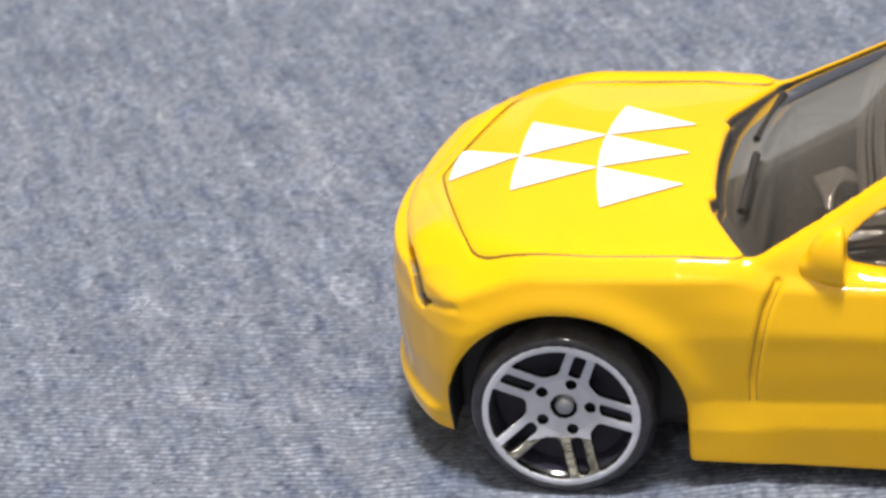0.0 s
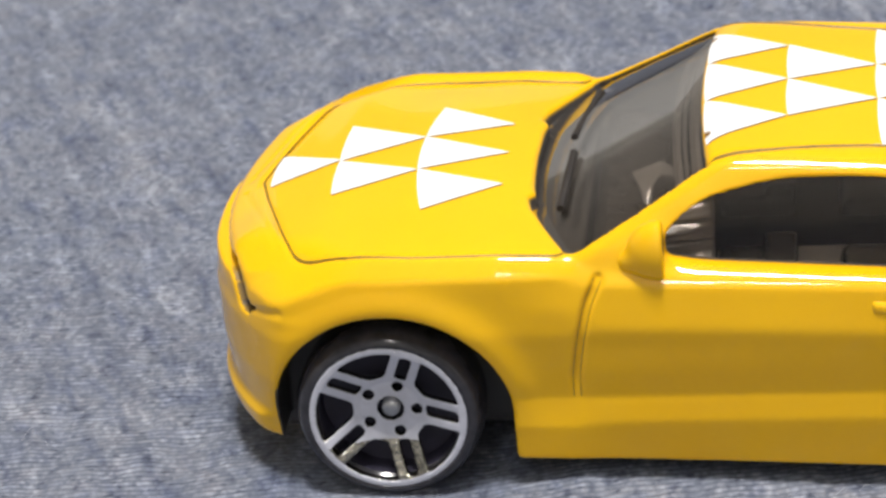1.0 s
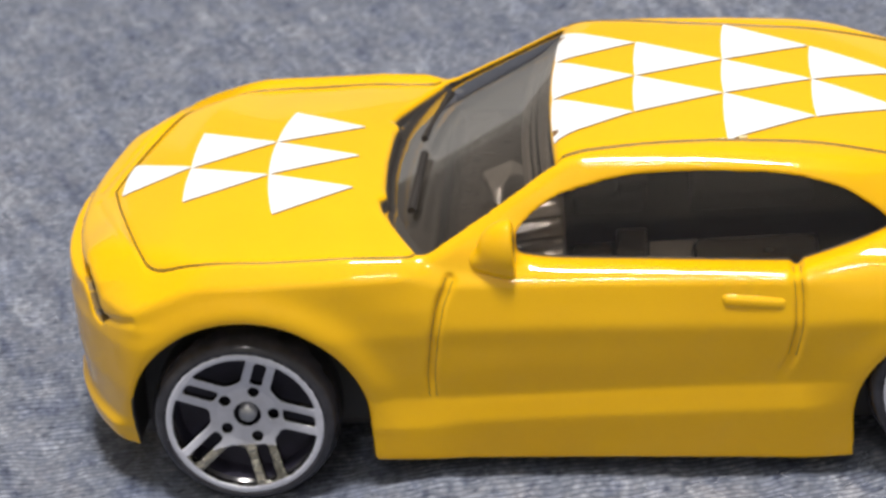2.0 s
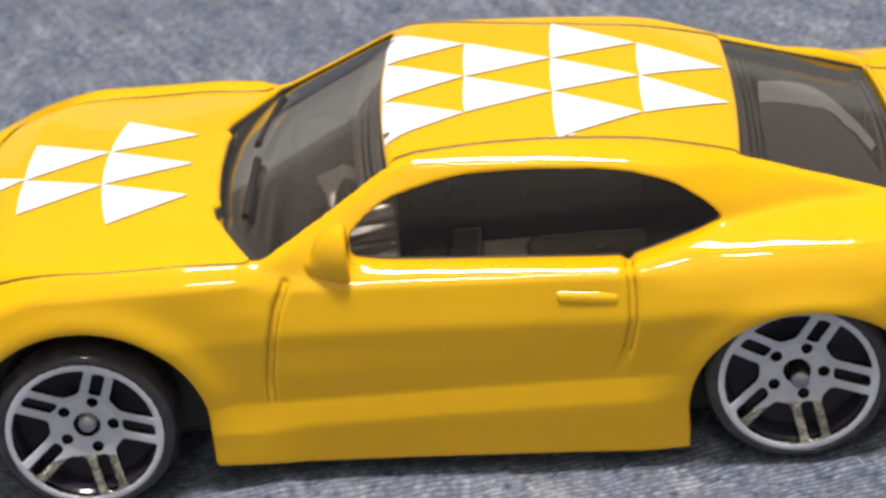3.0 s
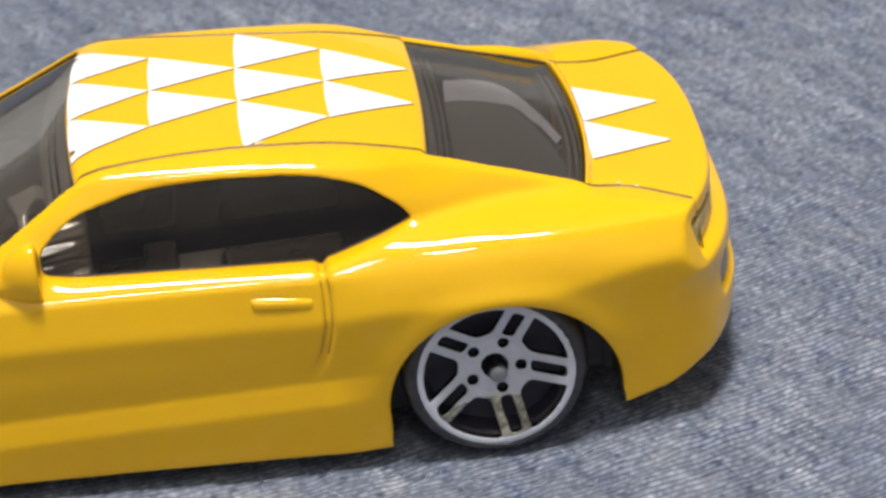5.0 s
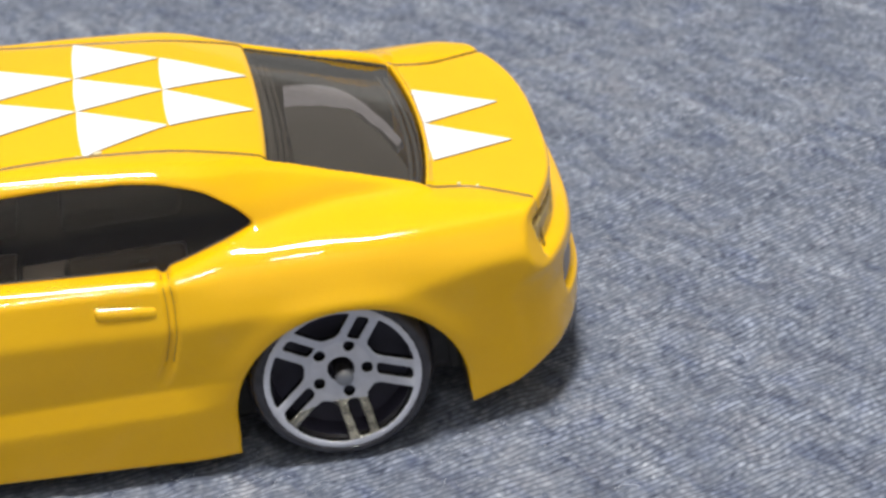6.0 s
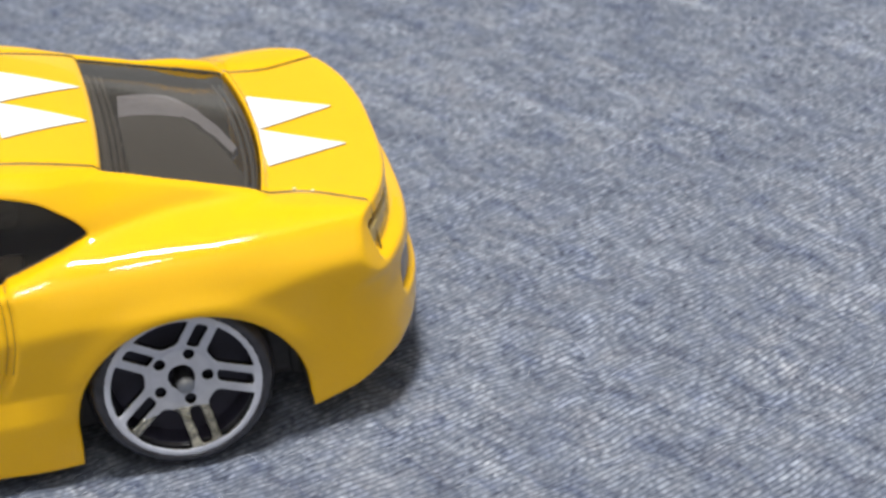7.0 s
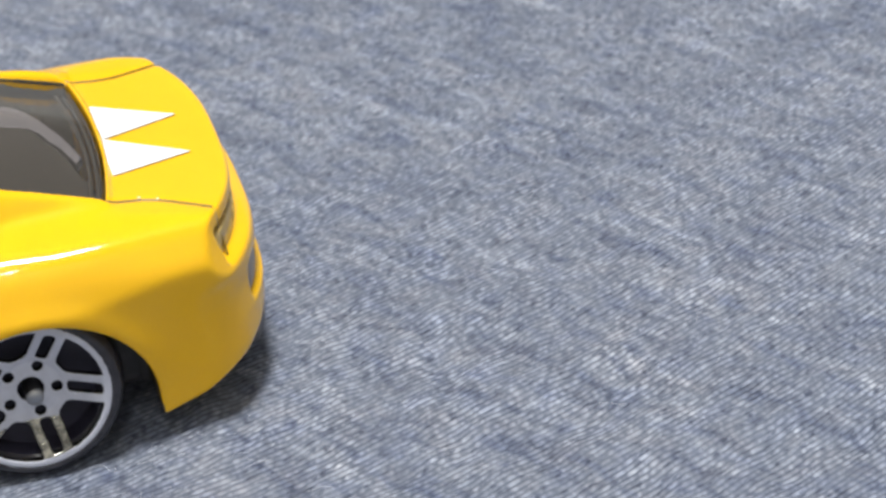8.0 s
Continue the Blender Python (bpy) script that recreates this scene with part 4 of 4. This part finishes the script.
# ---- cabin, seen through the smoked windows ----
def cabin():
    # the floor is blackened for the shade inside the cabin
    bm = bmesh.new()
    box(bm, (-9.2, -11.2, 9.6), (26.5, 11.2, 10.6), 0.2)
    part("cabin_floor", bm, BLACK_AND_SHADE, car)
    # pale patch that paints light onto the dark floor
    bm = bmesh.new()
    box(bm, (3.3, -9.6, 10.5), (6.5, -1.6, 10.8), 0.1)
    part("lit_floor_patch", bm, LIT_FLOOR, car, "pale floor patch with light painted in")
    blob("dashboard", (-9.5, -11.8, 10.4), (-4.4, 11.8, 15.6), 0.3, lambda x, y, z: smax(round_box(x, y, z, (-7.0, 0, 12.8), (2.4, 11.6, 2.3), 0.9), (z - 15.3 + 0.25 * np.abs(x + 7.2)), 0.6), INSIDE_DARK, car, "dark grey moulded dashboard")
    # far seats blacker than near ones: cabin shade put into their colour
    for y in (-5.8, 5.8):
        blob("seat", (-2.2, y - 3.6, 10.2), (4.6, y + 3.6, 15.2), 0.16, lambda x, yy, z: smin(
            round_box(x - 0.15 * (z - 14), yy, z, (2.5, y, 11.6), (1.05, 2.6, 1.15), 0.3),
            round_box(x, yy, z, (0.6, y, 11.0), (2.4, 2.7, 0.8), 0.4), 0.4), INSIDE_DARK if y < 0 else BLACK_AND_SHADE, car, "dark moulded bucket seat")
        blob("rear_seat", (5.4, y - 3.9, 10.2), (15.6, y + 3.9, 14.6), 0.25, lambda x, yy, z: round_box(x - 0.3 * (z - 13), yy, z, (10.6, y, 10.9), (4.0, 3.0, 0.75), 0.5), INSIDE_DARK if y < 0 else BLACK_AND_SHADE, car, "dark moulded rear seat")
    # a hipped hood with a notch in its far end
    blob("binnacle", (-7.9, -4.6, 13.6), (-3.2, 1.8, 16.8), 0.14, lambda x, y, z: smax(smax(
        np.abs(x + 5.6 + 0.25 * y) - 1.5, np.abs(y + 1.4) - 2.4, 0.2), smax(smax(
        0.85 * (z - 16.1) + 0.5 * (x + 5.6), 0.9 * (z - 16.2) - 0.35 * (x + 4.6), 0.12), smax(0.8 * (z - 16.0) - 0.55 * (y + 1.8), -0.6 * (y - 0.4) * (x + 6.2) - 0.9, 0.15), 0.12), 0.15), CLEAR_TAB, car, "glossy grey instrument binnacle")
    # rippled moulding behind the front corner of each side window
    # the far one is lengthened, added to block the cloth seen beyond it
    for side, front, back, ripple in ((-1, -5.0, -1.5, 0.16), (1, -9.6, -0.6, 0.06)):
        bm = bmesh.new()
        rows = []
        for i in range(13):
            for j in range(73):
                x = front - (front - back) * i / 12
                z = 14.4 + min(5.2, 0.9 + 0.5 * (x + 10.9) if side > 0 else 3.2 + 0.5 * (x + 5)) * j / 72
                y = 10.75 - 0.5 * (z - 16) + ripple * (math.sin(5.6 * z + 0.5 * x) + 0.45 * math.sin(11.7 * z - 0.9 * x)) - 0.12 * (x + 5)
                rows.append(bm.verts.new((x * MM, side * y * MM, z * MM)))
        for i in range(12):
            for j in range(72):
                bm.faces.new((rows[73 * i + j], rows[73 * i + 73 + j], rows[73 * i + 74 + j], rows[73 * i + j + 1]))
        bmesh.ops.solidify(bm, geom=bm.faces[:], thickness=0.25 * MM)
        part("corner_moulding", bm, CLEAR_TAB, car, "rippled glossy grey window moulding", True)
    bm = bmesh.new()
    rings = []
    for k in range(28):
        a = 2 * math.pi * k / 28
        ring = []
        for j in range(8):
            b = 2 * math.pi * j / 8
            r = 1.9 + 0.28 * math.cos(b)
            p = Vector((0.28 * math.sin(b), r * math.cos(a), r * math.sin(a)))
            ring.append(bm.verts.new((Matrix.Rotation(radians(-28), 3, "Y") @ p + Vector((-3.6, -5.4, 14.6))) * MM))
        rings.append(ring)
    for k in range(28):
        for j in range(8):
            bm.faces.new((rings[k][j], rings[(k + 1) % 28][j], rings[(k + 1) % 28][(j + 1) % 8], rings[k][(j + 1) % 8]))
    part("steering_wheel", bm, INSIDE, car, "grey plastic steering wheel", True)
    # grey shelf under the rear window, with a paler band round its far and rear edge
    def on_glass(x, y):
        return 16.2 + (30.2 - 0.010 * y * y - x) / 3.0 - 1.2
    def sheet(edge_a, edge_b, n, thick, mat, name, label):
        bm = bmesh.new()
        top = [[], []]
        for i in range(n + 1):
            for row, e in zip(top, (edge_a, edge_b)):
                x, y = e(i / n)
                z = on_glass(x, y)
                row.append((bm.verts.new((x * MM, y * MM, z * MM)), bm.verts.new((x * MM, y * MM, (z - thick) * MM))))
        for i in range(n):
            (a, a2), (b, b2) = top[0][i], top[0][i + 1]
            (c, c2), (d, d2) = top[1][i], top[1][i + 1]
            for f in ((a, b, d, c), (a2, c2, d2, b2), (a, a2, b2, b), (c, d, d2, c2)):
                bm.faces.new(f)
        return part(name, bm, mat, car, label)
    def along(pts):
        xs, ys = zip(*pts)
        k = np.linspace(0, 1, len(pts))
        return lambda u: (float(np.interp(u, k, xs)), float(np.interp(u, k, ys)))
    inner = [(21.6, 0.9), (22.4, 1.5), (23.3, 1.8), (24.2, 2.2), (25.0, 2.1), (25.8, 2.3), (26.5, 1.6), (27.0, 0.2), (27.5, -0.4), (28.25, -2.8)]
    outer = [(21.8, 4.5), (22.7, 5.1), (23.6, 5.6), (24.5, 5.8), (25.3, 5.7), (26.0, 5.0), (26.7, 4.0), (27.3, 2.5), (27.9, 1.2), (28.7, -1.8)]
    # pale band: a reflection in the rear glass put into its colour
    sheet(along(inner), along(outer), 30, 0.5, SHELF_GLARE, "shelf_reflection", "paler band on the shelf, a window reflection in its colour")
    sheet(along([(21.5, -9.0), (29.4, -9.6)]), along([(x - 0.05 * (x - 21), y - 0.03) for x, y in inner]), 30, 0.5, SHELF, "parcel_shelf", "grey plastic shelf under the rear window")


cabin()


def moulding(edge, depth, mat, name, label):
    """A ridge of smoked plastic under the glass: edge(u) gives its two rims and the glass height there."""
    bm = bmesh.new()
    rows = []
    for i in range(41):
        u = i / 40
        (xa, xb), y, z = edge(u)
        xm = (xa + xb) / 2
        rows.append([bm.verts.new((x * MM, y * MM, (z(x) - d) * MM)) for x, d in ((xa, depth + 0.35), (xa, depth + 0.12), (xm, depth), (xb, depth + 0.12), (xb, depth + 0.35))])
    for p, q in zip(rows, rows[1:]):
        for k in range(5):
            bm.faces.new((p[k], p[(k + 1) % 5], q[(k + 1) % 5], q[k]))
    bm.faces.new(rows[0])
    bm.faces.new(rows[-1][::-1])
    return part(name, bm, mat, car, label)


for a, b in ((0.12, 0.75), (0.95, 1.2), (1.32, 1.85)):
    def top_edge(u):
        y = -9.6 + 19.2 * u
        x = -2.45 + 0.006 * y * y
        return (x - b, x - a), y, lambda q: 16.6 + (q + 13.0 - 0.0205 * y * y) / 2.0
    moulding(top_edge, 1.25, FRAME, "windshield_moulding", "smoked grey moulded ridge along the windshield")
for a, b in ((0.1, 0.55), (0.72, 0.95), (1.1, 1.3)):
    def front_edge(u):
        y = -8.0 + 16.0 * u
        x = 20.05 - 0.004 * y * y
        return (x + a, x + b), y, lambda q: 16.2 + (30.2 - 0.010 * y * y - q) / 3.0
    moulding(front_edge, 1.15, FRAME_DARK, "rear_window_moulding", "smoked grey moulded ridge along the rear window")
for a, b in ((0.35, 0.6), (0.8, 1.05)):
    def back_edge(u):
        y = -8.8 + 17.4 * u
        x = 29.95 - 0.009 * y * y
        return (x - b, x - a), y, lambda q: 16.2 + (30.2 - 0.010 * y * y - q) / 3.0
    moulding(back_edge, 1.0, FRAME_DARK, "rear_window_moulding", "smoked grey moulded ridge along the rear window")


def wiper(a, b):
    """A thin blade lying on the glass from a to b."""
    a, b = Vector(a), Vector(b)
    bm = bmesh.new()
    way = (b - a).normalized()
    flat = way.cross(Vector((-0.44, 0, 0.9))).normalized()
    up = flat.cross(way).normalized()
    for k, (w, hgt) in enumerate(((0.24, -0.2), (0.24, 0.1), (0.1, 0.22), (-0.1, 0.22), (-0.24, 0.1), (-0.24, -0.2))):
        for p in (a, b):
            bm.verts.new((p + flat * w + up * hgt) * MM)
    bm.verts.ensure_lookup_table()
    v = bm.verts
    for k in range(6):
        bm.faces.new((v[2 * k], v[2 * k + 1], v[(2 * k + 3) % 12], v[(2 * k + 2) % 12]))
    bm.faces.new([v[i] for i in range(0, 12, 2)])
    bm.faces.new([v[i] for i in range(11, 0, -2)])
    return part("wiper", bm, BLACK_AND_SHADE, car, "black moulded wiper blade")


wiper((-11.1, -7.7, 16.9), (-10.65, -1.3, 17.72))
wiper((-10.9, 2.1, 17.15), (-9.7, 9.6, 16.95))


# ---- ceiling lamp ----
def ceiling_lamp(at, size, label):
    lamp = tagged(new("ceiling_lamp"), label, "lamp", group="ceiling lamps")
    lamp.matrix_basis = Matrix.Translation((at.x, at.y, 1.5))
    bm = bmesh.new()
    prof = [(0.0, 0.0), (0.155, 0.0), (0.155, -0.03), (0.125, -0.042), (0.118, -0.036), (0.0, -0.036)]
    rings = [[bm.verts.new((size * r * math.cos(k * math.pi / 24), size * r * math.sin(k * math.pi / 24), z)) for r, z in prof[1:5]] for k in range(48)]
    for k in range(48):
        p, q = rings[k], rings[(k + 1) % 48]
        for j in range(3):
            bm.faces.new((p[j], q[j], q[j + 1], p[j + 1]))
    bm.faces.new([r[0] for r in rings])
    bm.faces.new([r[3] for r in rings][::-1])
    part("housing", bm, CEILING, lamp)
    return lamp


ceiling_lamp(LAMP, 1.0, "large round white ceiling lamp, switched on")
ceiling_lamp(SPOT, 0.42, "small round white ceiling lamp, switched on")


# ---- lint on the cloth ----
def lint(n, seed):
    rng = np.random.RandomState(seed)
    bm_v, bm_f = [], []
    for i in range(n):
        if rng.rand() < 0.5:
            x, y = rng.uniform(-30, 38), rng.uniform(-19, -12)
        else:
            x, y = rng.uniform(-70, 75), rng.uniform(-24, 60)
        a, ln, w = rng.uniform(0, 2 * math.pi), rng.uniform(0.4, 1.8), rng.uniform(0.007, 0.014)
        bend, z = rng.uniform(-1.4, 1.4), rng.uniform(0.05, 0.35)
        pts, p, ang = [], np.array([x, y, 0.02]), a
        for k in range(6):
            pts.append(p.copy())
            p = p + np.array([math.cos(ang), math.sin(ang), 0]) * ln / 5
            p[2] = 0.05 + z * math.sin(math.pi * (k + 1) / 5)
            ang += bend / 5
        start = len(bm_v)
        for k, p in enumerate(pts):
            for j in range(3):
                b = 2 * math.pi * j / 3
                bm_v.append(((p[0] - w * math.sin(a) * math.cos(b)) * MM, (p[1] + w * math.cos(a) * math.cos(b)) * MM, (p[2] + w * math.sin(b)) * MM))
        for k in range(5):
            for j in range(3):
                q = start + 3 * k
                bm_f.append((q + j, q + (j + 1) % 3, q + 3 + (j + 1) % 3, q + 3 + j))
    ob = mesh_object("lint", bm_v, bm_f, FIBRE)
    return tagged(ob, "fine pale loose fibres lying on the denim", "lint", kind="stuff")


lint(320, 8)


# chipped paint on the near roof and trunk joints, glint painted in as pale
for x, y, z, turn, parent in ((8.2, -8.8, 21.16, 0.2, roof), (9.6, -8.55, 21.13, 0.1, roof), (31.3, -9.45, 15.62, 0.05, trunk_lid), (32.4, -9.75, 15.42, 0.4, trunk_lid)):
    size = 0.28 if parent is roof else 0.13
    blob("paint_chip", (x - 0.8, y - 0.5, z - 0.3), (x + 0.8, y + 0.5, z + 0.3), 0.06, lambda a, b, c: round_box(a, b - turn * (a - x), c, (x, y, z - 0.02), (size, 0.10, 0.09), 0.08), CHIP_GLINT, parent, "chipped paint edge with its glint in the pale colour")
